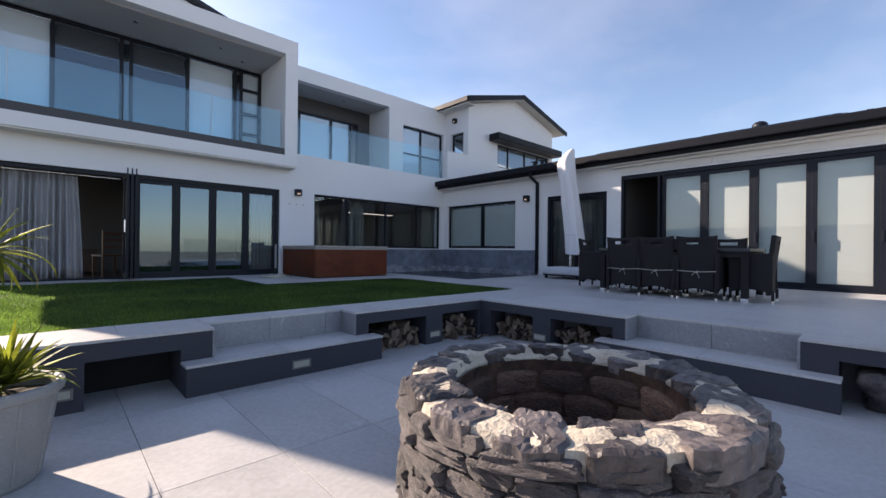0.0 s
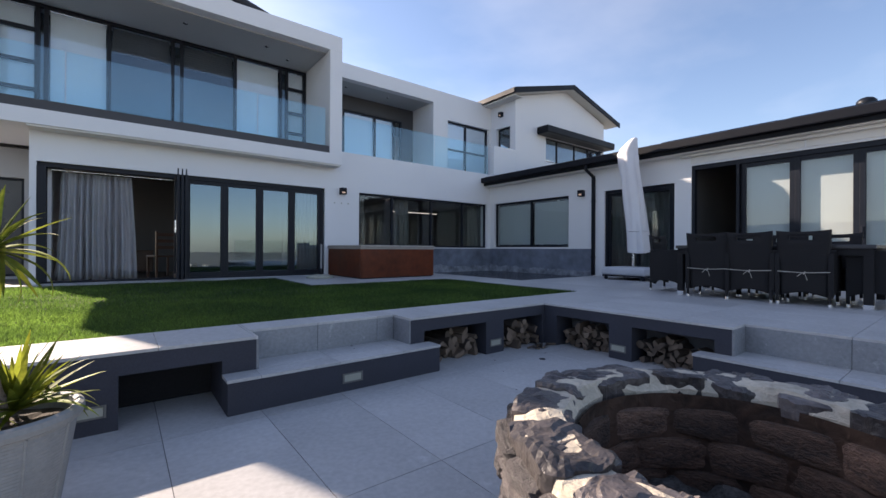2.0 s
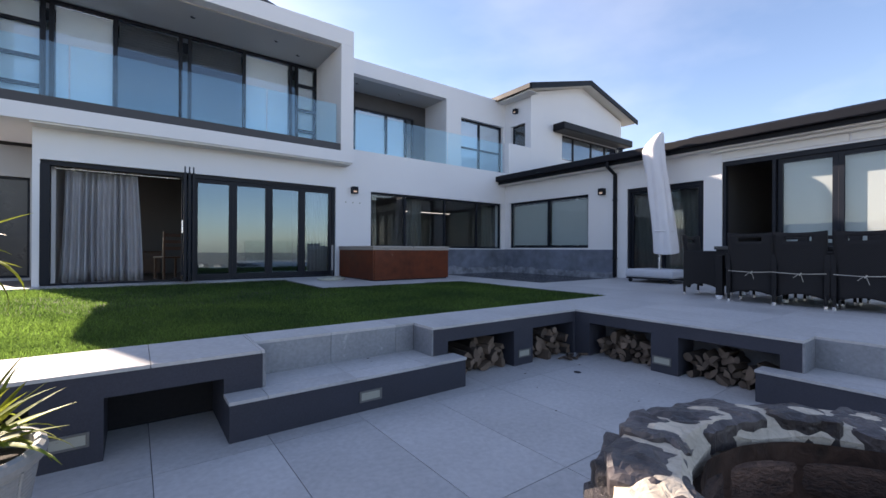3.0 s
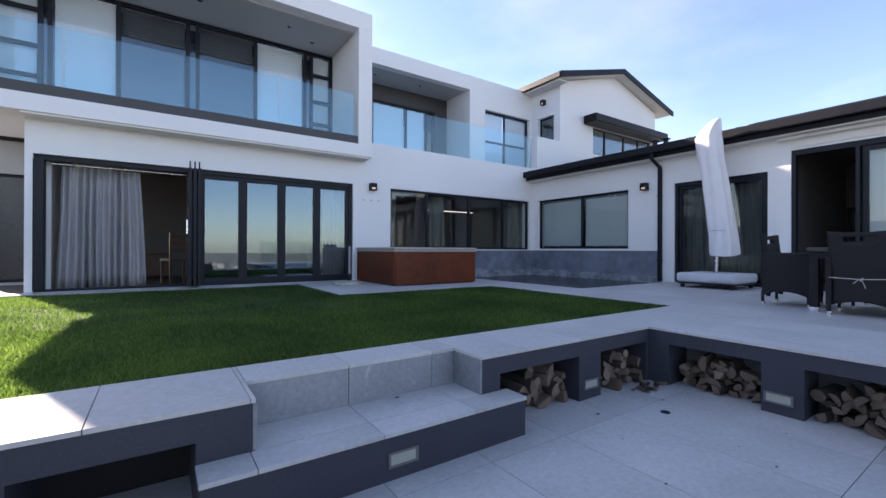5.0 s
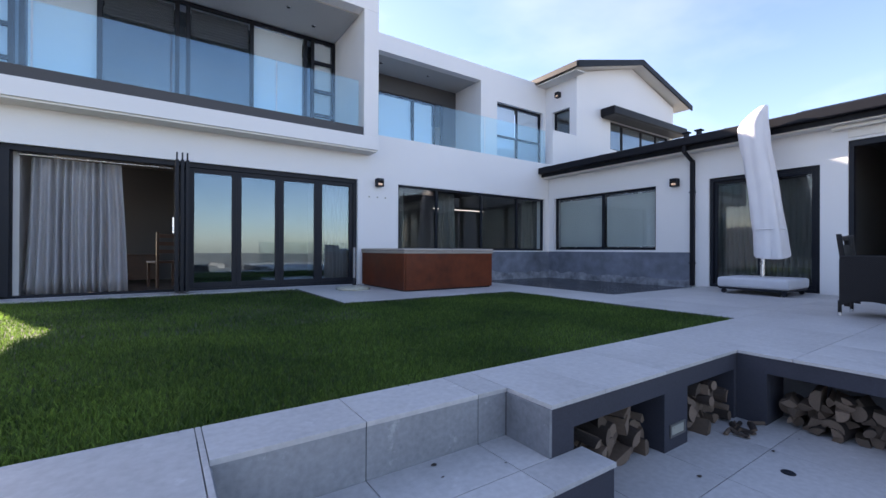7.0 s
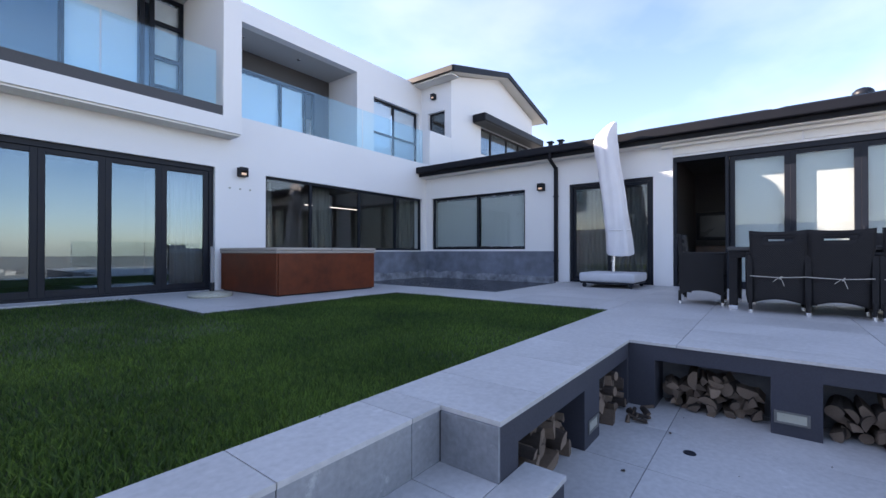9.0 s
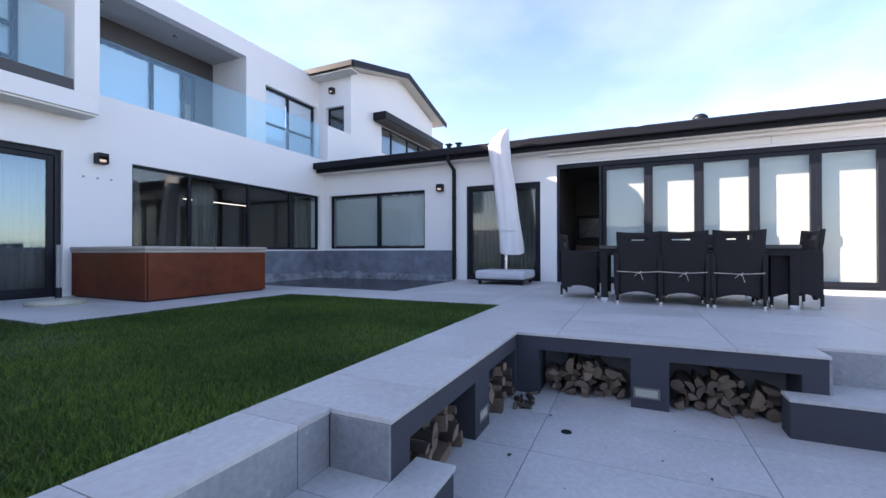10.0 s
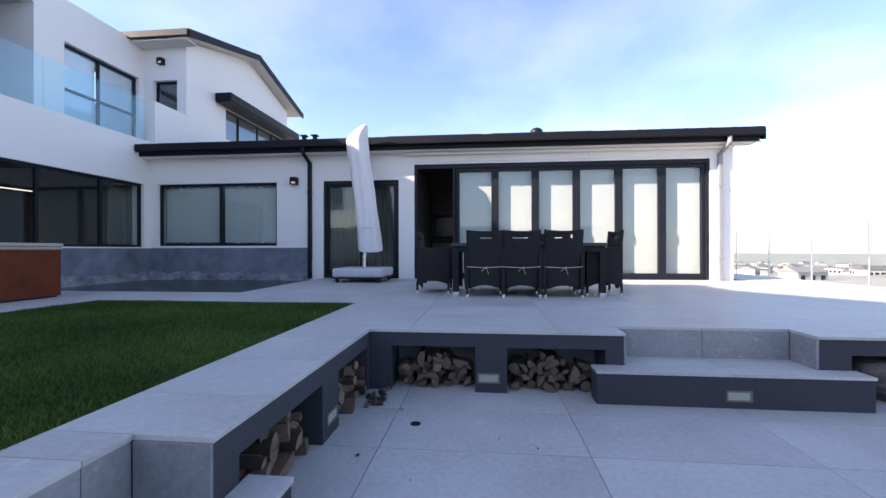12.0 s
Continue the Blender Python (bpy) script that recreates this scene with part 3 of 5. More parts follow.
bx(bm, 8.25, 8.45, UY + 0.222, 13.4, 3.45, 6.12)
bx(bm, BX1 - 0.3, BX1 - 0.1, 12.2, 13.0, 3.45, 6.05)
struct("wall_recess_side", bm, PLASTER, "white cheek of the deep balcony", "wall")
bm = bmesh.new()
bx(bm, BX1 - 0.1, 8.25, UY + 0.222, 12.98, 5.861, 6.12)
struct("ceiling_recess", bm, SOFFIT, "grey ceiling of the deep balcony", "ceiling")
bm = bmesh.new()
bx(bm, BX1 - 0.1, 11.0, WY + 0.271, 13.2, 3.25, 3.47)
struct("floor_balcony", bm, TILE, "pale balcony floor slab", "floor")
bm = pierced("y", 12.8, 0, 0.2, BX1 - 0.1, 8.25, 3.47, 5.86, [(4.6, 7.8, 3.49, 5.41)])
struct("wall_recess_back", bm, SLAT, "dark clad wall above the balcony doors", "wall")
window("window_recess", "y", 12.8, 4.6, 7.8, 3.49, 5.41, (5.7, 6.79, 7.5), d=0.02, w=0.06, pane=CLEAR)
for a, b in ((4.68, 5.65), (5.75, 6.74), (6.84, 7.45)):
    blind("y", 12.8, a, b, 3.56, 5.33, 0.10)
for x in (5.5, 6.9):
    bm = bmesh.new()
    cyl(bm, (0, 0, 0), (0, 0, 0.012), 0.045)
    dl = thing("downlight", (x, 12.2, 5.848), "small dark recessed downlight in balcony ceiling", "downlight", "ceiling downlights")
    part("rim", bm, CHROME, dl)
bm = pierced("x", 10.84, 0, 0.22, WY + 0.251, UY + 0.6, 3.45, 6.18, [(10.61, 11.33, 4.30, 5.36)])
struct("wall_tower_west", bm, PLASTER, "white tower wall with small dark window", "wall")
window("window_tower_west", "x", 10.84, 10.61, 11.33, 4.30, 5.36, d=0.1, pane=SOLARG)
# gable wall
bm = bmesh.new()
RX, RZ, EZ = 13.6, 7.08, 6.20
bm2 = pierced("y", WY, 0, 0.25, 10.84, 16.2, 3.0, EZ, [(12.45, 15.95, 4.3, 5.18)])
struct("wall_tower", bm2, PLASTER, "white tower gable wall with a long window", "wall")
vs = [bm.verts.new(c) for c in ((10.84, WY, EZ), (16.2, WY, EZ), (16.2, WY, EZ + 0.10), (RX, WY, RZ), (10.84, WY, EZ + 0.10))]
bm.faces.new(vs)
ex = bmesh.ops.extrude_face_region(bm, geom=bm.faces[:])
bmesh.ops.translate(bm, verts=[v for v in ex["geom"] if isinstance(v, bmesh.types.BMVert)], vec=(0, 0.25, 0))
struct("wall_gable", bm, PLASTER, "white triangular gable above the tower wall", "wall")
window("window_tower", "y", WY, 12.45, 15.95, 4.3, 5.18, (13.2, 14.3, 15.2), d=0.08, pane=SOLARG)
hood = thing("window_canopy", (0, 0, 0), "dark metal canopy over the tower window", "canopy")
bm = bmesh.new()
bx(bm, 11.95, 16.25, WY - 0.48, WY - 0.001, 5.20, 5.45, 0.03)
part("canopy_shell", bm, FASCIA, hood)
bm = bmesh.new()
bx(bm, 12.0, 16.2, WY - 0.44, WY - 0.01, 5.185, 5.202)
part("canopy_soffit", bm, SLAT, hood)
troof = thing("tower_roof", (0, 0, 0), "low dark gabled metal roof with pale soffit", "roof", kind="structure")


def slope(x0, z0, x1, z1, y0, y1, t, material, nm, parent):
    b2 = bmesh.new()
    q = [b2.verts.new(c) for c in ((x0, y0, z0), (x1, y0, z1), (x1, y1, z1), (x0, y1, z0), (x0, y0, z0 + t), (x1, y0, z1 + t), (x1, y1, z1 + t), (x0, y1, z0 + t))]
    for f in ((0, 1, 2, 3), (4, 5, 6, 7), (0, 1, 5, 4), (1, 2, 6, 5), (2, 3, 7, 6), (3, 0, 4, 7)):
        b2.faces.new([q[k] for k in f])
    return part(nm, b2, material, parent)


slope(10.40, 6.30, RX, 7.13, 10.04, 16.0, 0.10, ROOF, "roof_sheet", troof)
slope(RX + 0.001, 7.13, 16.75, 6.30, 10.04, 16.0, 0.10, ROOF, "roof_sheet", troof)
slope(10.42, 6.21, RX, 7.06, 10.025, 10.07, 0.17, FASCIA, "verge_board", troof)
slope(RX + 0.001, 7.06, 16.77, 6.21, 10.025, 10.07, 0.17, FASCIA, "verge_board", troof)
slope(10.45, 6.24, RX, 7.07, 10.075, WY + 0.2, 0.04, BEAM, "soffit_board", troof)
slope(RX + 0.001, 7.07, 16.65, 6.24, 10.075, WY + 0.2, 0.04, BEAM, "soffit_board", troof)
bm = bmesh.new()
bx(bm, 10.35, 10.43, 10.04, 16, 6.22, 6.38, 0.01)
part("eaves_gutter", bm, FASCIA, troof)
bm = bmesh.new()
bx(bm, 10.44, 10.83, WY - 0.3, 16, 6.17, 6.20)
part("eaves_soffit", bm, BEAM, troof)
# main roof rising behind the box
mroof = thing("main_roof", (0, 0, 0), "dark gabled roof behind the white box", "roof", kind="structure")
slope(1.15, 7.08, 4.35, 6.14, 11.0, 17.0, 0.09, ROOF, "roof_sheet", mroof)
slope(-2.0, 6.14, 1.149, 7.08, 11.0, 17.0, 0.09, ROOF, "roof_sheet", mroof)
bm = bmesh.new()
vs = [bm.verts.new(c) for c in ((-1.9, 11.2, 6.08), (4.25, 11.2, 6.08), (4.25, 11.2, 6.14), (1.15, 11.2, 7.07), (-1.9, 11.2, 6.14))]
bm.faces.new(vs)
ex = bmesh.ops.extrude_face_region(bm, geom=bm.faces[:])
bmesh.ops.translate(bm, verts=[v for v in ex["geom"] if isinstance(v, bmesh.types.BMVert)], vec=(0, 0.2, 0))
part("gable_wall", bm, PLASTER, mroof)
# plain closing walls behind
bm = bmesh.new()
bx(bm, BX0, 16.2, 16.8, 17.0, -0.5, 6.3)
bx(bm, 16.0, 16.2, WY + 0.26, 16.8, 2.5, 6.3)
bx(bm, BX0 + 0.001, BX0 + 0.2, 12.96, 16.8, 3.10, 6.1)
struct("wall_rear", bm, PLASTER, "plain white rear walls", "wall")
bm = bmesh.new()
bx(bm, BX1, 11.0, UY + 0.22, 16.8, 6.125, 6.24)
struct("roof_flat", bm, CONCRETE, "flat roof slab over the first floor", "roof")

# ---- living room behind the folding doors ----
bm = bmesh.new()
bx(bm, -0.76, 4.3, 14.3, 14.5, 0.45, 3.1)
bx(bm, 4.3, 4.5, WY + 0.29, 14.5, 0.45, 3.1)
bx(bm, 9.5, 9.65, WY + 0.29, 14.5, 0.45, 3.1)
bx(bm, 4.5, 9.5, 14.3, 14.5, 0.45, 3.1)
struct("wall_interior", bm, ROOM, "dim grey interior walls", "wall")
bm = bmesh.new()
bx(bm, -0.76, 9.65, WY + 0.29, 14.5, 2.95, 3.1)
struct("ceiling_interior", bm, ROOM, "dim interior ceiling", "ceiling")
d1 = thing("door_1", (0, 0, 0), "charcoal folding glass doors, half folded open", "door", kind="structure")
bm = bmesh.new()
bx(bm, -0.86, 4.16, WY + 0.06, WY + 0.17, 2.47, 2.55, 0.004)
bx(bm, -0.86, 4.16, WY + 0.06, WY + 0.17, 0.472, 0.505, 0.004)
bx(bm, -0.86, -0.74, WY - 0.01, WY + 0.17, 0.505, 2.47, 0.004)
bx(bm, 4.09, 4.16, WY + 0.06, WY + 0.17, 0.505, 2.47, 0.004)
part("door_frame", bm, ALU, d1)
for a, b in ((1.30, 2.0), (2.0, 2.70), (2.70, 3.40), (3.40, 4.09)):
    leaf(d1, "y", WY, a, b, 0.505, 2.47, 0.085, w=0.075, pane=SOLARG)
for x in (1.10, 1.17, 1.235):
    lf = leaf(d1, "x", x, WY - 0.42, WY + 0.12, 0.505, 2.49, 0.0, w=0.07, dep=0.045, pane=SOLARG)
    bm = bmesh.new()
    cyl(bm, (x + 0.02, WY - 0.40, 2.49), (x + 0.02, WY - 0.40, 2.60), 0.012)
    cyl(bm, (x + 0.02, WY - 0.40, 1.6), (x + 0.02, WY - 0.44, 1.6), 0.012)
    part("hinge_pin", bm, ALU, lf)
bm = bmesh.new()
bx(bm, 1.065, 1.09, WY - 0.44, WY - 0.40, 1.38, 1.62, 0.006)
part("door_handle", bm, CHROME, d1)
cu = thing("curtain", (0, 0, 0), "pale grey pleated curtain hanging in open doorway", "curtain", "curtains")
part("fabric", drape("y", WY, -0.58, 0.43, 0.50, 2.42, 0.23, 13, 0.10, 0.16), CURTAIN, cu, smooth=True)
bm = bmesh.new()
cyl(bm, (-0.7, WY + 0.23, 2.45), (1.08, WY + 0.23, 2.45), 0.014)
part("curtain_rail", bm, CHROME, cu)
cu = thing("curtain", (0, 0, 0), "pale grey curtain gathered behind folding doors", "curtain", "curtains")
part("fabric", drape("y", WY, 3.6, 4.25, 0.52, 2.44, 0.35, 8, 0.04), CURTAIN, cu, smooth=True)


def wooden_chair(at, turn):
    ob = thing("wooden_chair", at, "brown varnished wooden dining chair indoors", "chair", turn=turn)
    for sx in (-0.2, 0.2):
        for sy in (-0.2, 0.2):
            b2 = bmesh.new()
            bx(b2, sx - 0.02, sx + 0.02, sy - 0.02, sy + 0.02, 0, 0.44 if sy < 0 else 1.0, 0.005)
            part("leg", b2, WOODF, ob)
    b2 = bmesh.new()
    bx(b2, -0.23, 0.23, -0.23, 0.19, 0.44, 0.48, 0.01)
    part("seat", b2, WOODF, ob)
    for z in (0.62, 0.76, 0.9):
        b2 = bmesh.new()
        bx(b2, -0.18, 0.18, 0.185, 0.21, z, z + 0.07, 0.005)
        part("back_slat", b2, WOODF, ob)


wooden_chair((1.0, 11.9, 0.449), 200)
sb = thing("sideboard", (-0.1, 13.6, 0.449), "low dark red wooden sideboard indoors", "sideboard")
bm = bmesh.new()
bx(bm, -0.6, 1.0, -0.25, 0.25, 0.06, 0.55, 0.01)
part("body", bm, WOODF, sb)
bm = bmesh.new()
bx(bm, -0.62, 1.02, -0.27, 0.27, 0.55, 0.585, 0.006)
part("top", bm, WOODF, sb)

# corner window and the room behind it
window("window_corner", "y", WY, 5.06, 9.52, 1.145, 2.53, (6.07, 7.37, 8.55), d=0.06, w=0.05, label="long charcoal framed corner window")
window("window_wing", "x", WX, 7.46, 10.23, 1.17, 2.54, (8.79,), d=0.06, w=0.05, label="charcoal framed window with closed grey blinds")
blind("x", WX, 7.53, 8.75, 1.25, 2.44, 0.17, "pale roller blind closed behind window", WING_BLIND)
blind("x", WX, 8.83, 10.16, 1.25, 2.44, 0.17, "pale roller blind closed behind window", WING_BLIND)
for a, b in ((5.10, 5.40), (6.35, 6.8), (9.05, 9.46)):
    cu = thing("curtain", (0, 0, 0), "pale curtain beside the corner window", "curtain", "curtains")
    part("fabric", drape("y", WY, a, b, 0.5, 2.5, 0.4, 5, 0.04), SHEER, cu, smooth=True)
for x, y in ((5.55, 11.6), (6.1, 12.6)):
    pl = thing("pendant_lamp", (x, y, 2.2), "small lit pendant lamp indoors", "lamp", "pendant lamps")
    bm = bmesh.new()
    cyl(bm, (0, 0, 0.05), (0, 0, 0.75), 0.006)
    part("cord", bm, ALU, pl)
    bm = bmesh.new()
    bmesh.ops.create_uvsphere(bm, u_segments=14, v_segments=8, radius=0.035)
    part("bulb", bm, BULB, pl, smooth=True)
    bm = bmesh.new()
    lathe(bm, [(0.02, 0.10), (0.05, 0.06), (0.055, 0.02)], 16)
    part("shade", bm, ALU, pl)


ll = thing("linear_lamp", (8.1, 12.4, 2.32), "slim lit strip lamp hanging indoors", "lamp")
bm = bmesh.new()
bx(bm, -0.9, 0.9, -0.025, 0.025, 0.0, 0.04, 0.004)
part("housing", bm, ALU, ll)
bm = bmesh.new()
bx(bm, -0.88, 0.88, -0.026, 0.02, -0.014, -0.001)
part("diffuser", bm, STRIPL, ll, "glowing diffuser")
for dx in (-0.7, 0.7):
    bm = bmesh.new()
    cyl(bm, (dx, 0, 0.04), (dx, 0, 0.63), 0.003, seg=6)
    part("cord", bm, ALU, ll)


def wall_lamp(at, turn):
    """A square dark up-and-down light with a lit slot."""
    ob = thing("wall_lamp", at, "dark square outdoor wall lamp on white plaster", "lamp", "outdoor wall lamps", turn)
    b2 = bmesh.new()
    bx(b2, -0.075, 0.075, -0.02, 0, -0.08, 0.08, 0.004)
    part("back_plate", b2, ALU, ob)
    b2 = bmesh.new()
    bx(b2, -0.07, 0.07, -0.13, -0.02, 0.02, 0.08, 0.006)
    bx(b2, -0.07, -0.055, -0.13, -0.02, -0.08, 0.02, 0.003)
    bx(b2, 0.055, 0.07, -0.13, -0.02, -0.08, 0.02, 0.003)
    bx(b2, -0.055, 0.055, -0.13, -0.02, -0.08, -0.066, 0.003)
    part("housing", b2, ALU, ob)
    b2 = bmesh.new()
    bx(b2, -0.045, 0.045, -0.11, -0.05, -0.05, -0.015, 0.004)
    part("diffuser", b2, BULB, ob, "lit warm glass slot")


wall_lamp((4.60, WY, 2.515), 0)
wall_lamp((WX, 7.04, 2.55), -90)
wall_lamp((10.84, 11.07, 5.82), -90)
for k in range(3):
    bm = bmesh.new()
    cyl(bm, (4.40 + 0.18 * k, WY - 0.015, 2.22), (4.40 + 0.18 * k, WY, 2.22), 0.016)
    tagged(part("wall_plug", bm, LENSM), "small pale fixing plug on white wall", "fixing", "wall plugs")

# ---- wing ----
bm = pierced("x", WX, 0, 0.25, -1.58, WY - 0.001, 0.3, 3.3, [(-1.40, 4.45, 0.47, 2.86), (4.78, 6.42, 0.47, 2.55), (7.46, 10.23, 1.17, 2.54)])
struct("wall_wing", bm, PLASTER, "smooth white plastered wing wall", "wall")
bm = bmesh.new()
bx(bm, WX, 15.0, -1.82, -1.581, 0.3, 3.3)
bx(bm, 14.8, 15.0, -1.58, WY, 0.3, 3.3)
struct("wall_wing_end", bm, PLASTER, "white end walls of the wing", "wall")
bm = bmesh.new()
bx(bm, WX + 0.251, 14.8, -1.58, WY, -0.3, P - 0.02)
struct("floor_wing", bm, ROOMF, "dim brown interior floor of the wing", "floor")
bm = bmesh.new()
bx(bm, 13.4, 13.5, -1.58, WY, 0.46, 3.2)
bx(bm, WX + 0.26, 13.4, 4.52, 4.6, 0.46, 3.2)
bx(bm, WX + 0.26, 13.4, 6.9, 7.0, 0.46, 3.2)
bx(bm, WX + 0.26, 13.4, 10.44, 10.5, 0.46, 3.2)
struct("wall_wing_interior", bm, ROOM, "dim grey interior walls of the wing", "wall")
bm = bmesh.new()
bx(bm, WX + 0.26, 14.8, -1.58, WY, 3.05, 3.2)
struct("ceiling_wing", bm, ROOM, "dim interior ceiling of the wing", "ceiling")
wroof = thing("wing_roof", (0, 0, 0), "low dark seamed metal roof on the wing", "roof", kind="structure")
EX = 9.33
slope(EX, 3.305, 12.6, 4.10, -2.2, WY - 0.005, 0.05, ROOF, "roof_sheet", wroof)
slope(12.601, 4.10, 15.6, 3.305, -2.2, WY - 0.005, 0.05, ROOF, "roof_sheet", wroof)
for k in range(30):
    y = -2.15 + k * 0.43
    slope(EX + 0.05, 3.358, 12.6, 4.14, y, y + 0.025, 0.022, ROOF, "roof_seam", wroof)
bm = bmesh.new()
bx(bm, EX - 0.08, EX + 0.05, -2.15, WY - 0.006, 3.185, 3.345, 0.02)
part("gutter", bm, FASCIA, wroof)
bm = bmesh.new()
bx(bm, EX + 0.051, EX + 0.085, -2.12, WY - 0.006, 3.105, 3.325)
part("fascia_board", bm, FASCIA, wroof)
bm = bmesh.new()
bx(bm, EX + 0.086, WX - 0.001, -2.1, 6.6, 3.085, 3.104)
part("soffit_board", bm, BEAM, wroof)
bm = bmesh.new()
bx(bm, EX + 0.086, WX - 0.001, 6.601, WY - 0.006, 3.08, 3.10)
part("soffit_board", bm, BEAM, wroof)
slope(EX + 0.02, 3.12, 12.6, 3.96, -2.22, -2.18, 0.20, FASCIA, "verge_board", wroof)
slope(EX + 0.1, 3.09, 12.6, 3.90, -2.18, -1.825, 0.03, BEAM, "verge_soffit", wroof)
bm = bmesh.new()
for y0, y1 in ((-1.40, 0.9), (0.93, 2.6), (2.63, 4.45)):
    bx(bm, WX - 0.02, WX - 0.002, y0, y1, 2.90, 3.08, 0.003)
struct("trim_wing", bm, BEAM, "pale fascia panels over the folding doors", "trim")
bm = bmesh.new()
bx(bm, WX - 0.13, WX - 0.021, -1.78, 4.62, 3.03, 3.078, 0.004)
struct("trim_cornice", bm, BEAM, "pale cornice strip under the dark gutter", "trim")
# unseen wall added in the west to keep the bright horizon out of reflections
bm = bmesh.new()
bx(bm, -4.2, -4.0, -3.3, 12.0, -0.5, 2.3, 0.01)
struct("wall_west", bm, PLASTER, "plain white wall added west of the garden, out of view", "wall")
# downpipes
for y, col, lab in ((6.70, FASCIA, "dark square downpipe on white wall"), (-1.56, PIPE, "grey downpipe at the wing corner")):
    dp = thing("downpipe", (0, 0, 0), lab, "downpipe", "downpipes")
    bm = bmesh.new()
    bx(bm, WX - 0.075, WX - 0.005, y - 0.04, y + 0.04, P, 2.92, 0.012)
    part("pipe", bm, col, dp)
    bm = bmesh.new()
    cyl(bm, (EX - 0.02, y, 3.19), (EX - 0.02, y, 3.06), 0.04)
    cyl(bm, (EX - 0.02, y, 3.07), (WX - 0.04, y, 2.92), 0.038)
    cyl(bm, (WX - 0.04, y, 2.95), (WX - 0.04, y, 2.85), 0.042)
    part("elbow", bm, col, dp)
    for z in (0.9, 2.3):
        bm = bmesh.new()
        bx(bm, WX - 0.082, WX - 0.001, y - 0.05, y + 0.05, z, z + 0.03, 0.004)
        part("bracket", bm, col, dp)
# roof fittings
vent = thing("roof_vent", (9.95, 1.90, 3.40), "small black domed roof vent", "vent")
bm = bmesh.new()
cyl(bm, (0, 0, -0.06), (0, 0, 0.12), 0.11)
part("neck", bm, ALU, vent)
vent.scale = (0.78, 0.78, 0.8)
bm = bmesh.new()
lathe(bm, [(0.15, 0.10), (0.17, 0.15), (0.16, 0.21), (0.11, 0.26), (0.04, 0.285), (0.001, 0.29)], 20)
part("dome", bm, ALU, vent, smooth=True)
vent2 = thing("roof_vent", (9.75, 6.75, 3.39), "pair of small black roof outlets", "vent")
for dy in (-0.12, 0.12):
    bm = bmesh.new()
    cyl(bm, (0, dy, 0), (0, dy, 0.14), 0.05)
    bx(bm, -0.07, 0.07, dy - 0.07, dy + 0.07, 0.14, 0.17, 0.01)
    part("outlet", bm, ALU, vent2)
sol = thing("solar_panel", (0, 0, 0), "dark flat solar panel lying on the roof", "panel", "solar panels")
slope(9.75, 3.445, 11.4, 3.835, 0.75, 2.9, 0.035, ALU, "panel_frame", sol)
slope(9.80, 3.495, 11.35, 3.859, 0.80, 2.85, 0.006, SOLARG, "panel_glass", sol)
sol = thing("solar_panel", (0, 0, 0), "dark flat solar panel lying on the roof", "panel", "solar panels")
slope(9.75, 3.445, 11.4, 3.835, 3.0, 5.1, 0.035, ALU, "panel_frame", sol)
slope(9.80, 3.495, 11.35, 3.859, 3.05, 5.05, 0.006, SOLARG, "panel_glass", sol)

# folding doors of the wing
d2 = thing("door_2", (0, 0, 0), "charcoal folding glass doors with one bay open", "door", kind="structure")
bm = bmesh.new()
bx(bm, WX + 0.03, WX + 0.15, -1.40, 4.45, 2.77, 2.86, 0.004)
bx(bm, WX + 0.03, WX + 0.15, -1.40, 4.45, 0.472, 0.50, 0.004)
bx(bm, WX + 0.03, WX + 0.15, 4.39, 4.45, 0.50, 2.77, 0.004)
bx(bm, WX + 0.03, WX + 0.15, -1.40, -1.34, 0.50, 2.77, 0.004)
part("door_frame", bm, ALU, d2)
ed = [3.58, 2.77, 1.95, 1.13, 0.30, -0.53, -1.34]
for a, b in zip(ed, ed[1:]):
    lf = leaf(d2, "x", WX, b, a, 0.50, 2.77, 0.06, w=0.075)
    bm = bmesh.new()
    bx(bm, WX + 0.035, WX + 0.06, a - 0.05, a - 0.02, 1.32, 1.5, 0.005)
    part("latch", bm, ALU, lf)
    blind("x", WX, b + 0.06, a - 0.06, 0.56, 2.69, 0.16, "white roller blind drawn down behind folding door", WING_BLIND)
lf = leaf(d2, "y", 3.59, WX - 0.02, WX + 0.7, 0.50, 2.77, 0.0, w=0.075, dep=0.05)
# sliding door
d3 = thing("door_3", (0, 0, 0), "charcoal sliding glass door with drawn curtains", "door", kind="structure")
bm = bmesh.new()
for a, b, c, e in ((4.78, 4.84, 0.472, 2.55), (6.36, 6.42, 0.472, 2.55), (4.84, 6.36, 2.48, 2.55), (4.84, 6.36, 0.472, 0.53)):
    bx(bm, WX + 0.04, WX + 0.14, a, b, c, e, 0.004)
part("door_frame", bm, ALU, d3)
leaf(d3, "x", WX, 4.84, 5.64, 0.53, 2.48, 0.05, w=0.055, dep=0.04)
leaf(d3, "x", WX, 5.58, 6.36, 0.53, 2.48, 0.095, w=0.055, dep=0.04)
cu = thing("curtain", (0, 0, 0), "taupe curtain drawn behind sliding door", "curtain", "curtains")
part("fabric", drape("x", WX, 4.82, 6.38, 0.5, 2.42, 0.33, 18, 0.04), SHEER, cu, smooth=True)
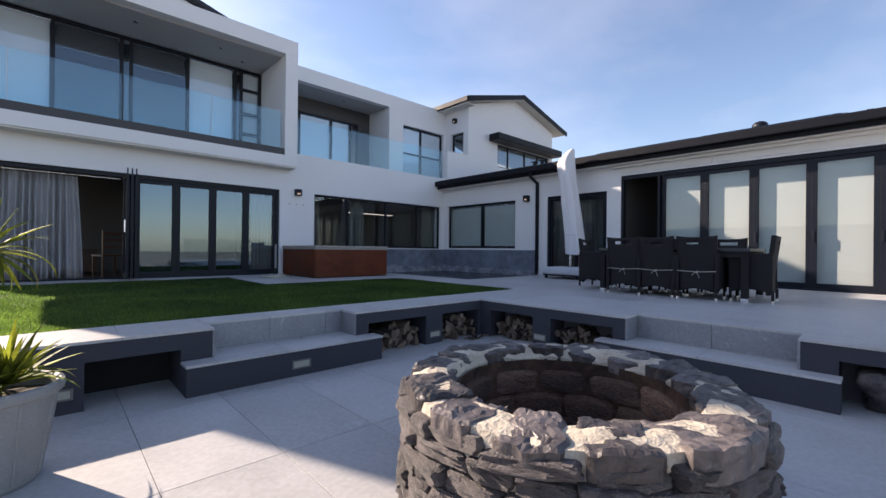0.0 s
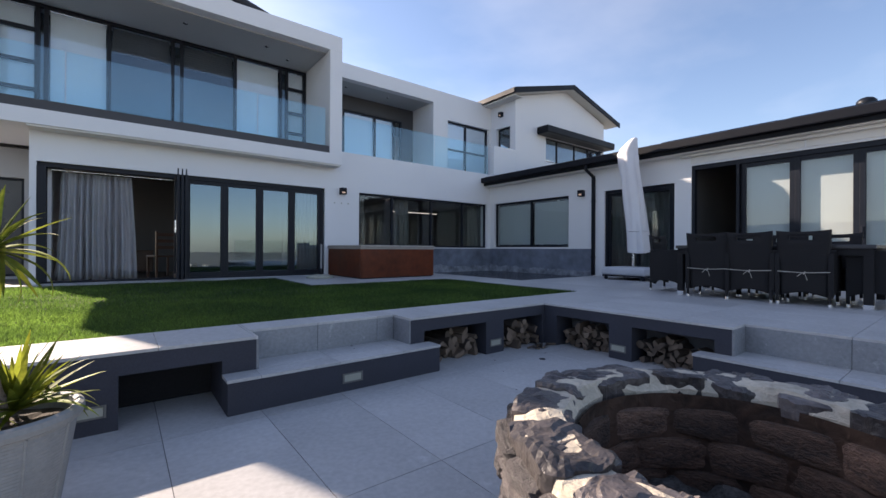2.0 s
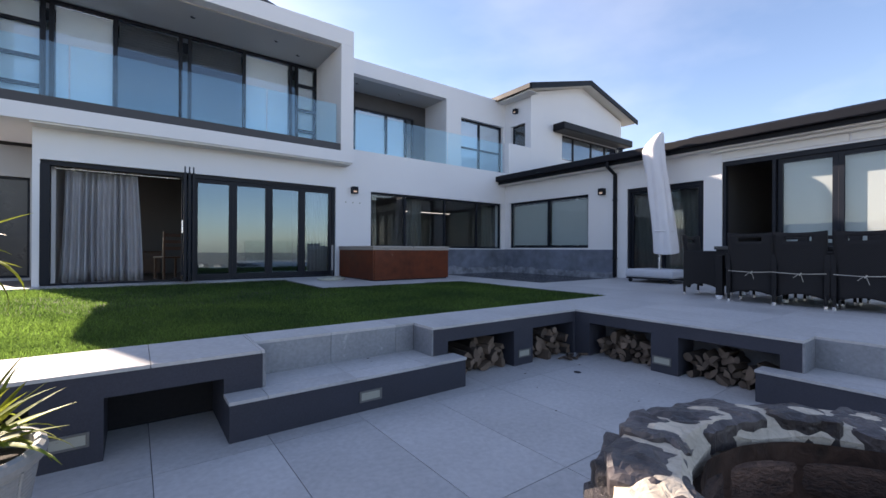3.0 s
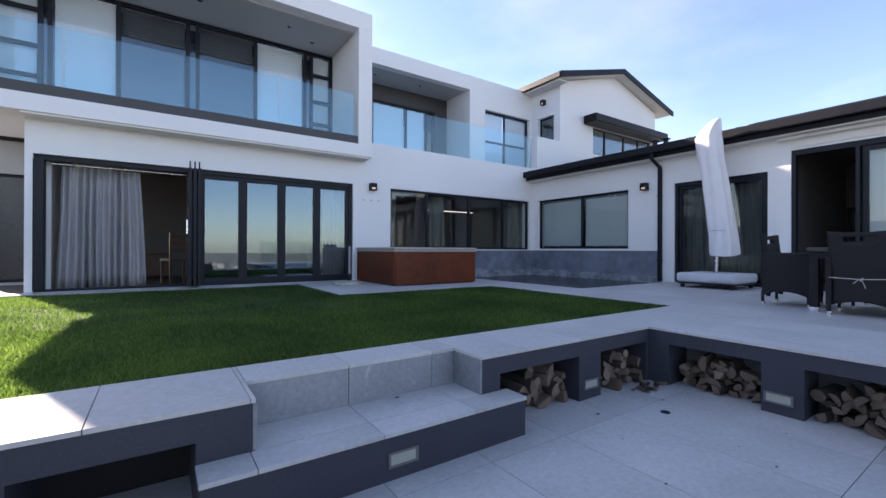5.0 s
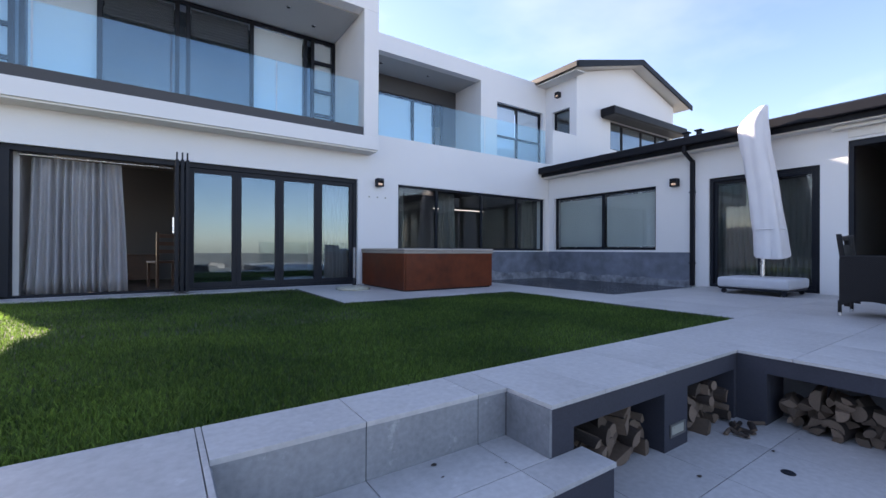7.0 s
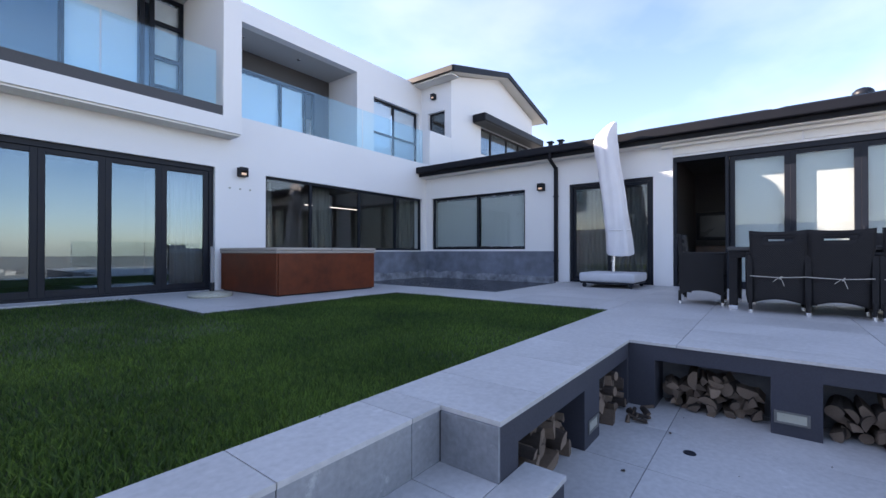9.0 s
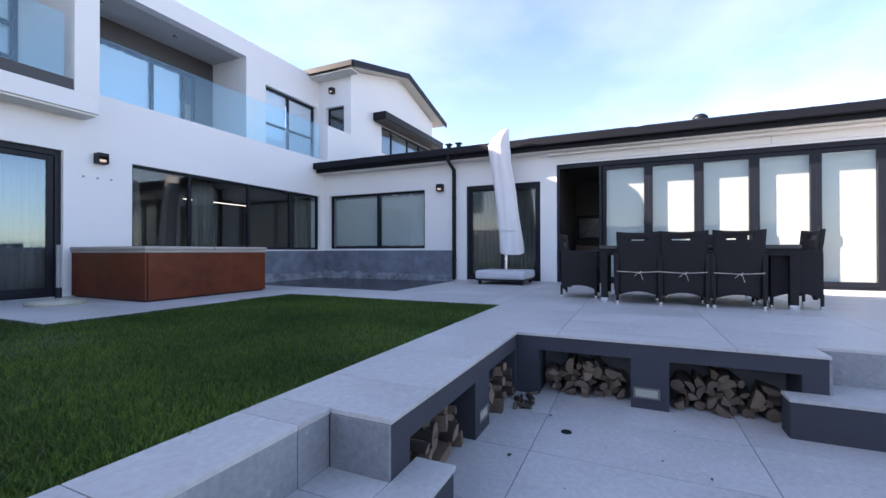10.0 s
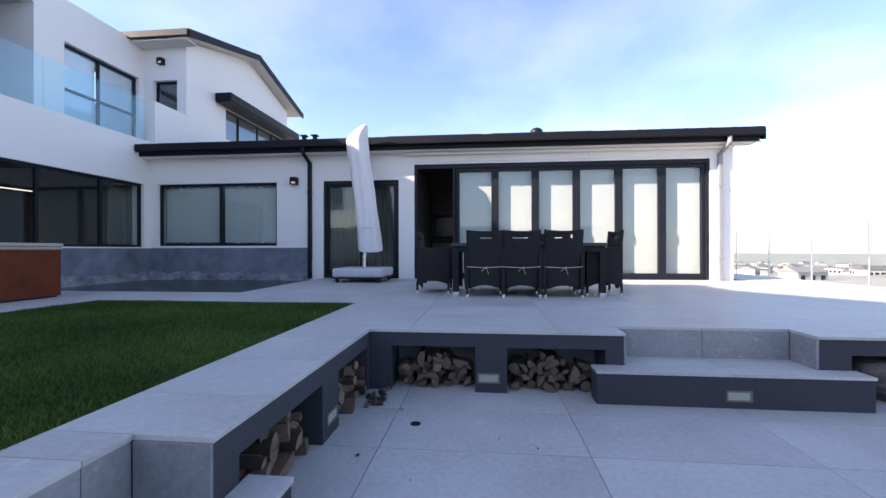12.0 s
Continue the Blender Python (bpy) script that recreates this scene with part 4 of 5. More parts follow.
# things seen through the open bay
ch = thing("wooden_chest", (12.6, 4.1, 0.449), "reddish wooden chest against the wall indoors", "chest")
bm = bmesh.new()
bx(bm, -0.3, 0.3, -0.7, 0.3, 0, 0.8, 0.015)
part("body", bm, WOODF, ch)
for z in (0.08, 0.32, 0.56):
    bm = bmesh.new()
    bx(bm, -0.32, -0.3, -0.66, 0.26, z, z + 0.2, 0.006)
    part("drawer", bm, WOODF, ch)
pic = thing("wall_mirror", (13.37, 4.0, 1.75), "framed mirror with a darkened face on a dim interior wall", "mirror")
bm = bmesh.new()
for a, b, c, e in ((-0.5, -0.42, -0.35, 0.35), (0.42, 0.5, -0.35, 0.35), (-0.42, 0.42, 0.27, 0.35), (-0.42, 0.42, -0.35, -0.27)):
    bx(bm, 0, 0.03, a, b, c, e, 0.005)
part("mirror_frame", bm, ALU, pic)
# dark face: the dim reflection is put into its colour, nothing bright mirrors
bm = bmesh.new()
bx(bm, 0.012, 0.02, -0.42, 0.42, -0.27, 0.27)
part("mirror_dark_face", bm, TABLETOP, pic)

# ---- hot tub and its corner ----
tub = thing("hot_tub", (5.12, 9.42, P), "square hot tub with russet timber sides and grey cover", "hot tub")
bm = bmesh.new()
bx(bm, -0.90, 0.90, -0.82, 0.82, 0.0, 0.06)
part("plinth", bm, ALU, tub)
for nm, a, b, c, e in (("front", -0.905, 0.905, -0.86, -0.83), ("back", -0.905, 0.905, 0.83, 0.86), ("side", -0.935, -0.906, -0.845, 0.845), ("side", 0.906, 0.935, -0.845, 0.845)):
    bm = bmesh.new()
    bx(bm, a, b, c, e, 0.02, 0.62, 0.006)
    part(nm + "_panel", bm, RUST, tub, "russet timber panel")
bm = bmesh.new()
bx(bm, -0.945, 0.945, -0.868, 0.868, 0.62, 0.655, 0.012)
part("shell_rim", bm, LIDM, tub)
for k, (x0, x1) in enumerate(((-0.95, -0.004), (0.004, 0.95))):
    bm = bmesh.new()
    bx(bm, x0, x1, -0.875, 0.875, 0.655, 0.705, 0.018)
    part("cover_half", bm, LIDM, tub, "grey vinyl cover")
ps = thing("umbrella_stand", (3.66, 9.42, P), "round pale parasol base with a short steel pole", "parasol base")
bm = bmesh.new()
lathe(bm, [(0.001, 0.075), (0.10, 0.075), (0.26, 0.05), (0.285, 0.03), (0.285, 0.0), (0.001, 0.0)], 30)
part("weight", bm, LENSM, ps, smooth=True)
bm = bmesh.new()
cyl(bm, (0.02, 0, 0.07), (0.02, 0, 0.72), 0.022)
part("pole", bm, PIPE, ps)
bm = bmesh.new()
cyl(bm, (0.02, 0, 0.07), (0.02, 0, 0.2), 0.034)
part("collar", bm, ALU, ps)

# ---- closed parasol on the terrace ----
pb = thing("parasol_stand", (8.98, 5.32, P), "low padded grey parasol stand on castors", "stand")
bm = bmesh.new()
bx(bm, -0.44, 0.44, -0.46, 0.46, 0.07, 0.10, 0.01)
part("tray", bm, ALU, pb)
bm = bmesh.new()
bx(bm, -0.46, 0.46, -0.48, 0.48, 0.101, 0.265, 0.04)
part("padded_cover", bm, CUSHION, pb, "pale grey canvas pad", smooth=True)
for sx in (-0.38, 0.38):
    for sy in (-0.40, 0.40):
        bm = bmesh.new()
        cyl(bm, (sx - 0.02, sy, 0.035), (sx + 0.02, sy, 0.035), 0.035)
        bx(bm, sx - 0.03, sx + 0.03, sy - 0.02, sy + 0.02, 0.06, 0.078)
        part("castor", bm, ALU, pb)
um = thing("parasol", (9.0, 5.38, P), "tall closed parasol in a white canvas cover", "parasol")
bm = bmesh.new()
cyl(bm, (-0.02, -0.06, 0.266), (0, -0.08, 1.2), 0.035)
part("pole", bm, CHROME, um)
bm = bmesh.new()
seg, lev2 = 56, []
for z, cy2, rx, ry in ((0.60, -0.18, 0.20, 0.225), (0.63, -0.18, 0.205, 0.23), (0.95, -0.15, 0.20, 0.22), (1.25, -0.115, 0.195, 0.21), (1.5, -0.08, 0.19, 0.21), (1.75, -0.05, 0.185, 0.205), (2.0, -0.01, 0.18, 0.205), (2.2, 0.02, 0.18, 0.20), (2.4, 0.05, 0.175, 0.20), (2.58, 0.075, 0.17, 0.20), (2.72, 0.09, 0.165, 0.20), (2.84, 0.05, 0.145, 0.165), (2.93, 0.0, 0.11, 0.12), (3.0, -0.045, 0.075, 0.08), (3.04, -0.07, 0.03, 0.045), (3.05, -0.075, 0.002, 0.002)):
    ring = []
    for k in range(seg):
        a = 2 * math.pi * k / seg
        f = 1 + 0.07 * math.sin(a * 5 + z * 0.9) + 0.04 * math.sin(a * 9 - z * 1.7) + 0.10 * noise.noise((math.cos(a) * 2.4, math.sin(a) * 2.4, z * 2.6)) + 0.07 * noise.noise((math.cos(a - z * 0.8) * 4, math.sin(a - z * 0.8) * 4, z * 1.6 + 5)) + 0.03 * noise.noise((math.cos(a) * 6, math.sin(a) * 6, z * 5))
        ring.append(bm.verts.new((rx * f * math.cos(a), cy2 + ry * f * math.sin(a), z + (0.04 * math.sin(a + 1.2) if z < 0.7 else 0))))
    lev2.append(ring)
for a, b in zip(lev2, lev2[1:]):
    for k in range(seg):
        bm.faces.new((a[k], a[(k + 1) % seg], b[(k + 1) % seg], b[k]))
part("canvas_cover", bm, COVER, um, "creased white canvas cover", smooth=True)
bm = bmesh.new()
lathe(bm, [(0.21, 1.02), (0.22, 1.03), (0.21, 1.045)], 24, 0, -0.14)
part("tie_cord", bm, COVER, um)

# ---- dining set ----
def armchair(at, turn, label, tie=True):
    """Woven armchair: leaning back with a hand slot, solid side panels with arched foot, seat and capped legs."""
    ob = thing("dining_armchair", at, label, "chair", "armchairs round the table", turn)
    ob.scale = (0.92, 1.0, 1.01)
    # back: facing +y, back panel on the -y side
    b2 = bmesh.new()
    n, rows = 12, 16
    z0, z1 = 0.10, 0.84

    def bp(s, f, off):
        z = z0 + (z1 - z0) * f
        half = 0.235 + 0.03 * f
        y = -0.20 - 0.09 * max(0, f - 0.35) + 0.03 * (2 * s - 1) ** 2 + off
        low = 0.05 * math.cos(math.pi * (s - 0.5)) * max(0, 1 - 6 * f)
        top = 0.02 * (2 * s - 1) ** 2 * max(0, f - 0.9) * 10
        return ((2 * s - 1) * half, y, z + low + top)
    lay = [[[b2.verts.new(bp(i / n, j / rows, off)) for i in range(n + 1)] for j in range(rows + 1)] for off in (0, 0.045)]
    gone = {(i, rows - 2) for i in range(3, n - 3)}
    for j in range(rows):
        for i in range(n):
            if (i, j) in gone:
                continue
            b2.faces.new((lay[0][j][i], lay[0][j][i + 1], lay[0][j + 1][i + 1], lay[0][j + 1][i]))
            b2.faces.new((lay[1][j][i], lay[1][j + 1][i], lay[1][j + 1][i + 1], lay[1][j][i + 1]))
    la, lb = lay

    def wall2(p, q):
        b2.faces.new((la[p[1]][p[0]], la[q[1]][q[0]], lb[q[1]][q[0]], lb[p[1]][p[0]]))
    for i in range(n):
        wall2((i, 0), (i + 1, 0))
        wall2((i, rows), (i + 1, rows))
    for j in range(rows):
        wall2((0, j), (0, j + 1))
        wall2((n, j), (n, j + 1))
    for i in range(3, n - 3):
        wall2((i, rows - 2), (i + 1, rows - 2))
        wall2((i, rows - 1), (i + 1, rows - 1))
    wall2((3, rows - 2), (3, rows - 1))
    wall2((n - 3, rows - 2), (n - 3, rows - 1))
    part("backrest", b2, WICKER, ob, smooth=True)
    for sx in (-1, 1):
        b2 = bmesh.new()
        m = 12
        top, bot = [], []
        for off in (0.0, 0.05):
            t1, t2 = [], []
            for i in range(m + 1):
                s = i / m
                y = -0.20 + 0.46 * s
                zt = 0.60 + 0.02 * math.sin(s * math.pi)
                zb = 0.10 + 0.07 * math.sin(s * math.pi) ** 0.7
                x = sx * (0.235 + off + 0.015 * math.sin(s * math.pi))
                t1.append(b2.verts.new((x, y, zt)))
                t2.append(b2.verts.new((x * 0.985, y, zb)))
            top.append(t1)
            bot.append(t2)
        for i in range(m):
            for k in (0, 1):
                b2.faces.new((bot[k][i], bot[k][i + 1], top[k][i + 1], top[k][i]))
            b2.faces.new((top[0][i], top[0][i + 1], top[1][i + 1], top[1][i]))
            b2.faces.new((bot[0][i], bot[0][i + 1], bot[1][i + 1], bot[1][i]))
        for i in (0, m):
            b2.faces.new((bot[0][i], bot[1][i], top[1][i], top[0][i]))
        part("side_panel", b2, WICKER, ob, smooth=False)
        b2 = bmesh.new()
        bx(b2, sx * 0.262 - 0.035, sx * 0.262 + 0.035, -0.2, 0.27, 0.605, 0.632, 0.012)
        part("armrest", b2, WICKER, ob)
    b2 = bmesh.new()
    bx(b2, -0.235, 0.235, -0.19, 0.25, 0.34, 0.40, 0.02)
    part("seat", b2, WICKER, ob)
    b2 = bmesh.new()
    bx(b2, -0.235, 0.235, 0.235, 0.265, 0.14, 0.345, 0.008)
    part("apron", b2, WICKER, ob)
    for sx in (-0.25, 0.25):
        for sy in (-0.2, 0.245):
            b2 = bmesh.new()
            cyl(b2, (sx, sy, 0.03), (sx, sy, 0.16), 0.017)
            lg = part("leg", b2, WICKER, ob)
            b2 = bmesh.new()
            cyl(b2, (sx, sy, 0.0), (sx, sy, 0.035), 0.02)
            part("foot_cap", b2, CHROME, lg, "bright steel foot cap")
    if tie:
        b2 = bmesh.new()
        pts = [(-0.255, -0.205, 0.385), (-0.12, -0.222, 0.38), (0.0, -0.228, 0.375), (0.12, -0.222, 0.38), (0.255, -0.205, 0.388)]
        for a, b in zip(pts, pts[1:]):
            cyl(b2, a, b, 0.004, seg=6)
        cyl(b2, (0.02, -0.232, 0.375), (0.05, -0.236, 0.29), 0.003, seg=6)
        cyl(b2, (0.0, -0.232, 0.375), (-0.05, -0.236, 0.33), 0.003, seg=6)
        cyl(b2, (0.01, -0.235, 0.36), (0.03, -0.238, 0.39), 0.007, seg=6)
        part("cushion_tie", b2, STRAP, ob, "pale cord tied round the back")
    return ob


for y, tw in ((2.99, 2), (2.51, -1), (1.99, 1)):
    armchair((6.68, y, P), -90 + tw, "dark woven rattan armchair tucked under the table")
for y, tw in ((2.95, -3), (2.42, 2), (1.9, -1)):
    armchair((7.52, y, P), 90 + tw, "dark woven rattan armchair on the house side of the table", False)
armchair((7.15, 3.74, P), 180, "dark woven rattan armchair at the table end", False)
armchair((6.95, 1.41, P), 3, "dark woven rattan armchair at the table end", False)
tb = thing("dining_table", (7.09, 2.42, P), "long dark woven outdoor dining table", "table")
bm = bmesh.new()
bx(bm, -0.50, 0.50, -1.01, 1.01, 0.655, 0.70, 0.008)
part("tabletop", bm, TABLETOP, tb)
bm = bmesh.new()
for a, b, c, e in ((-0.48, -0.44, -0.99, 0.99), (0.44, 0.48, -0.99, 0.99), (-0.44, 0.44, -0.99, -0.95), (-0.44, 0.44, 0.95, 0.99)):
    bx(bm, a, b, c, e, 0.58, 0.655, 0.004)
part("apron", bm, WICKER, tb)
for sx in (-0.45, 0.45):
    for sy in (-0.95, 0.95):
        bm = bmesh.new()
        bx(bm, sx - 0.04, sx + 0.04, sy - 0.04, sy + 0.04, 0.05, 0.58, 0.006)
        lg = part("leg", bm, WICKER, tb)
        bm = bmesh.new()
        bx(bm, sx - 0.042, sx + 0.042, sy - 0.042, sy + 0.042, 0.0, 0.05, 0.004)
        part("foot_cap", bm, CHROME, lg, "bright steel foot cap")

# ---- stone fire pit ----
FX, FY, FT = 1.70, 1.13, 0.608


def rock_mesh(seed, cuts=3, amp=0.16):
    """A unit angular stone with chipped faces and ledges."""
    b2 = bmesh.new()
    bmesh.ops.create_cube(b2, size=1)
    bmesh.ops.subdivide_edges(b2, edges=b2.edges[:], cuts=cuts, use_grid_fill=True)
    rnd = random.Random(seed)
    o = Vector((rnd.uniform(0, 50), rnd.uniform(0, 50), rnd.uniform(0, 50)))
    planes = [(Vector((rnd.uniform(-1, 1), rnd.uniform(-1, 1), rnd.uniform(-0.7, 0.7))).normalized(), rnd.uniform(0.42, 0.6)) for _ in range(7)]
    for v in b2.verts:
        p = v.co.copy()
        for nrm, dist in planes:
            s = p.dot(nrm) - dist
            if s > 0:
                p -= nrm * s
        q = p * 2.1 + o
        p += amp * Vector((noise.noise(q), noise.noise(q + Vector((9, 0, 0))), 0.6 * noise.noise(q + Vector((0, 9, 0)))))
        p.z += 0.05 * round(4 * noise.noise(p * 3 + o))
        v.co = p
    return b2


def block_mesh(seed, cuts=5, amp=0.07, box=7.0):
    """A unit split stone: boxy, with knocked corners, ragged ledges and cleft faces."""
    b2 = bmesh.new()
    bmesh.ops.create_cube(b2, size=1)
    bmesh.ops.subdivide_edges(b2, edges=b2.edges[:], cuts=cuts, use_grid_fill=True)
    rg = random.Random(seed)
    o = Vector((rg.uniform(0, 50), rg.uniform(0, 50), rg.uniform(0, 50)))
    skew = [rg.uniform(-0.18, 0.18) for _ in range(4)]
    for v in b2.verts:
        p = v.co.copy()
        p *= 0.5 / max(1e-6, (abs(p.x) ** box + abs(p.y) ** box + abs(p.z) ** box) ** (1 / box)) * max(abs(p.x), abs(p.y), abs(p.z)) * 2
        p.x *= 1 + skew[0] * p.z + skew[1] * p.y
        p.z *= 1 + skew[2] * p.x * 1.4 + skew[3] * p.y
        q = p * 1.7 + o
        p += amp * Vector((noise.noise(q), 1.6 * noise.noise(q + Vector((9, 0, 0))), noise.noise(q + Vector((0, 9, 0)))))
        q = Vector((p.x * 4, p.y * 4, p.z * 9)) + o
        p += amp * 0.7 * Vector((noise.noise(q), 1.8 * noise.noise(q + Vector((7, 0, 0))), 0.6 * noise.noise(q + Vector((0, 7, 0)))))
        v.co = p
    return b2


fire = thing("fire_pit", (FX, FY, 0), "round fire pit of rough dark slate stones and buff mortar", "fire pit")
fire.scale = (0.985, 0.985, 0.955)
bm = bmesh.new()
lathe(bm, [(0.50, 0.0), (0.662, 0.0), (0.665, 0.15), (0.665, 0.3), (0.668, 0.48), (0.676, 0.56), (0.668, 0.597), (0.60, 0.608), (0.52, 0.604), (0.49, 0.560), (0.50, 0.4), (0.50, 0.2), (0.50, 0.0)], 72)
bmesh.ops.subdivide_edges(bm, edges=bm.edges[:], cuts=1, use_grid_fill=True)
for v in bm.verts:
    q = v.co * 7
    v.co += 0.018 * Vector((noise.noise(q), noise.noise(q + Vector((5, 0, 0))), noise.noise(q + Vector((0, 5, 0)))))
part("mortar_core", bm, MORTAR, fire, "buff mortar between the stones")
POOL = [mesh_of("stone", block_mesh(k), STONE) for k in range(16)]
SOOTY = [mesh_of("fire_brick", block_mesh(k + 40, 4, 0.035, 9.0), SOOT) for k in range(6)]
rnd = random.Random(7)
z = 0.0
while z < 0.535:
    h = rnd.uniform(0.045, 0.095)
    h = min(h, 0.567 - z)
    a, a_end = rnd.uniform(0, 0.4), None
    a_end = a + 2 * math.pi
    while a < a_end - 0.05:
        wd = rnd.uniform(0.09, 0.30)
        da = min(wd / 0.67, a_end - a)
        am = a + da / 2
        r = 0.632 + rnd.uniform(-0.014, 0.014)
        st = new("stone", rnd.choice(POOL))
        st.parent = fire
        st.matrix_basis = Matrix.Translation((r * math.cos(am), r * math.sin(am), z + h / 2)) @ pose(0, 0, 0, rnd.uniform(-4, 4), rnd.uniform(-5, 5), math.degrees(am) + 90 + rnd.uniform(-5, 5)) @ Matrix.Diagonal((da * 0.66 * 1.03, 0.16, h * 1.04, 1))
        a += da
    z += h * 0.97
a = 0.15
k = 0
while a < 2 * math.pi + 0.15 - 0.08:
    da = min(rnd.uniform(0.30, 0.74), 2 * math.pi + 0.15 - a)
    # one broad coping stone
    bm = bmesh.new()
    nu, nv = 16, 11
    g = {}
    r_in, r_out = 0.455 + rnd.uniform(-0.01, 0.05), 0.705 + rnd.uniform(-0.02, 0.015)
    o = Vector((rnd.uniform(0, 90), rnd.uniform(0, 90), 0))
    tilt, lift = rnd.uniform(-0.03, 0.03), rnd.uniform(-0.004, 0.006)
    for side in (0, 1):
        for i in range(nu + 1):
            for j in range(nv + 1):
                s, t = i / nu, j / nv
                sq = 0.03 * (2 * abs(t - 0.5)) ** 3
                aa = a + 0.02 + sq * (1 - 2 * s) + (da - 0.04) * s + 0.07 * noise.noise((t * 3 + o.x, s * 2, o.y))
                rr2 = r_in + (r_out - r_in) * t + 0.028 * noise.noise((aa * 3.5 + o.y, t * 1.5, o.x)) + 0.012 * noise.noise((aa * 14, t * 3, o.x)) - 0.012 * (2 * abs(s - 0.5)) ** 4 * (2 * t - 1)
                p = Vector((rr2 * math.cos(aa), rr2 * math.sin(aa), 0))
                edge = min(s, 1 - s, t, 1 - t)
                if side:
                    p.z = FT + lift + tilt * (t - 0.5) + 0.012 * noise.noise((p.x * 5 + o.x, p.y * 5, o.y)) + 0.008 * round(3 * noise.noise((p.x * 9, p.y * 9 + o.x, 2))) + 0.005 * noise.noise((p.x * 28, p.y * 28, o.x)) - (0.010 if edge < 0.01 else 0)
                else:
                    p.z = 0.53 + 0.02 * noise.noise((p.x * 8, p.y * 8, o.x))
                g[side, i, j] = bm.verts.new(p)
    for i in range(nu):
        for j in range(nv):
            for side in (0, 1):
                bm.faces.new((g[side, i, j], g[side, i + 1, j], g[side, i + 1, j + 1], g[side, i, j + 1]))
    for i in range(nu):
        for j in (0, nv):
            bm.faces.new((g[0, i, j], g[0, i + 1, j], g[1, i + 1, j], g[1, i, j]))
    for j in range(nv):
        for i in (0, nu):
            bm.faces.new((g[0, i, j], g[0, i, j + 1], g[1, i, j + 1], g[1, i, j]))
    part("coping_stone", bm, STONE, fire)
    a += da
    k += 1
for row, zz in enumerate((0.18, 0.31, 0.44)):
    for j in range(11):
        am = 2 * math.pi * (j + 0.5 * (row % 2)) / 11
        st = new("fire_brick", SOOTY[(j + row * 2) % 6])
        st.parent = fire
        st.matrix_basis = Matrix.Translation((0.498 * math.cos(am), 0.498 * math.sin(am), zz)) @ pose(0, 0, 0, rnd.uniform(-3, 3), 0, math.degrees(am) + 90) @ Matrix.Diagonal((0.29, 0.11, 0.128, 1))
bm = bmesh.new()
lathe(bm, [(0.466, 0.05), (0.463, 0.2), (0.461, 0.35), (0.463, 0.555)], 60)
for v in bm.verts:
    v.co += 0.012 * Vector((noise.noise(v.co * 9), noise.noise(v.co * 9 + Vector((4, 0, 0))), 0))
bmesh.ops.solidify(bm, geom=bm.faces[:], thickness=-0.02)
part("lining", bm, SOOT, fire, "soot-blackened lining")
bm = bmesh.new()
bmesh.ops.create_circle(bm, cap_ends=True, segments=40, radius=0.47)
bmesh.ops.poke(bm, faces=bm.faces[:])
bmesh.ops.subdivide_edges(bm, edges=bm.edges[:], cuts=7, use_grid_fill=True)
for v in bm.verts:
    v.co.z = 0.20 + 0.07 * noise.noise(v.co * 7) + 0.03 * noise.noise(v.co * 19)
part("ash_bed", bm, ASH, fire, "black charcoal and grey ash")

# ---- yucca in a ribbed pot ----
PX, PY = -0.12, 3.03
pot = thing("planter_pot", (PX, PY, 0), "white ribbed round planter pot with thick rim", "pot")
bm = bmesh.new()
prof = [(0.001, 0.0), (0.175, 0.0), (0.183, 0.012)]
for k in range(60):
    f = k / 59
    prof.append((0.184 + 0.062 * f + 0.0022 * (k % 2) + 0.004 * math.sin(f * 3), 0.015 + 0.385 * f))
prof += [(0.25, 0.405), (0.268, 0.415), (0.274, 0.435), (0.27, 0.455), (0.255, 0.462), (0.238, 0.455), (0.232, 0.43), (0.228, 0.36), (0.001, 0.36)]
lathe(bm, prof, 56)
part("pot_body", bm, POT, pot, smooth=False)
for k in range(10):
    a = 2 * math.pi * k / 10 + 0.2
    bm = bmesh.new()
    for j in range(6):
        z0, z1 = 0.03 + j * 0.062, 0.03 + (j + 1) * 0.062
        cyl(bm, ((0.186 + 0.062 * z0 / 0.4) * math.cos(a), (0.186 + 0.062 * z0 / 0.4) * math.sin(a), z0), ((0.186 + 0.062 * z1 / 0.4) * math.cos(a), (0.186 + 0.062 * z1 / 0.4) * math.sin(a), z1), 0.006, seg=6)
    part("rib", bm, POT, pot)
bm = bmesh.new()
lathe(bm, [(0.001, 0.405), (0.12, 0.40), (0.233, 0.395)], 24)
for v in bm.verts:
    v.co.z += 0.012 * noise.noise(v.co * 30)
part("soil", bm, EARTH, pot)
yuc = thing("yucca_plant", (PX, PY, 0.40), "spiky green yucca with a bare trunk in a pot", "plant")
bm = bmesh.new()
tp = [(0.03, 0.0, -0.02), (0.025, 0.0, 0.12), (0.0, 0.01, 0.3), (-0.012, 0.01, 0.5), (0.0, 0.0, 0.68)]
for (p, q), (r0, r1) in zip(zip(tp, tp[1:]), ((0.021, 0.018), (0.018, 0.016), (0.016, 0.015), (0.015, 0.014))):
    cyl(bm, p, q, r0, r1, 12)
part("trunk", bm, TRUNK, yuc)


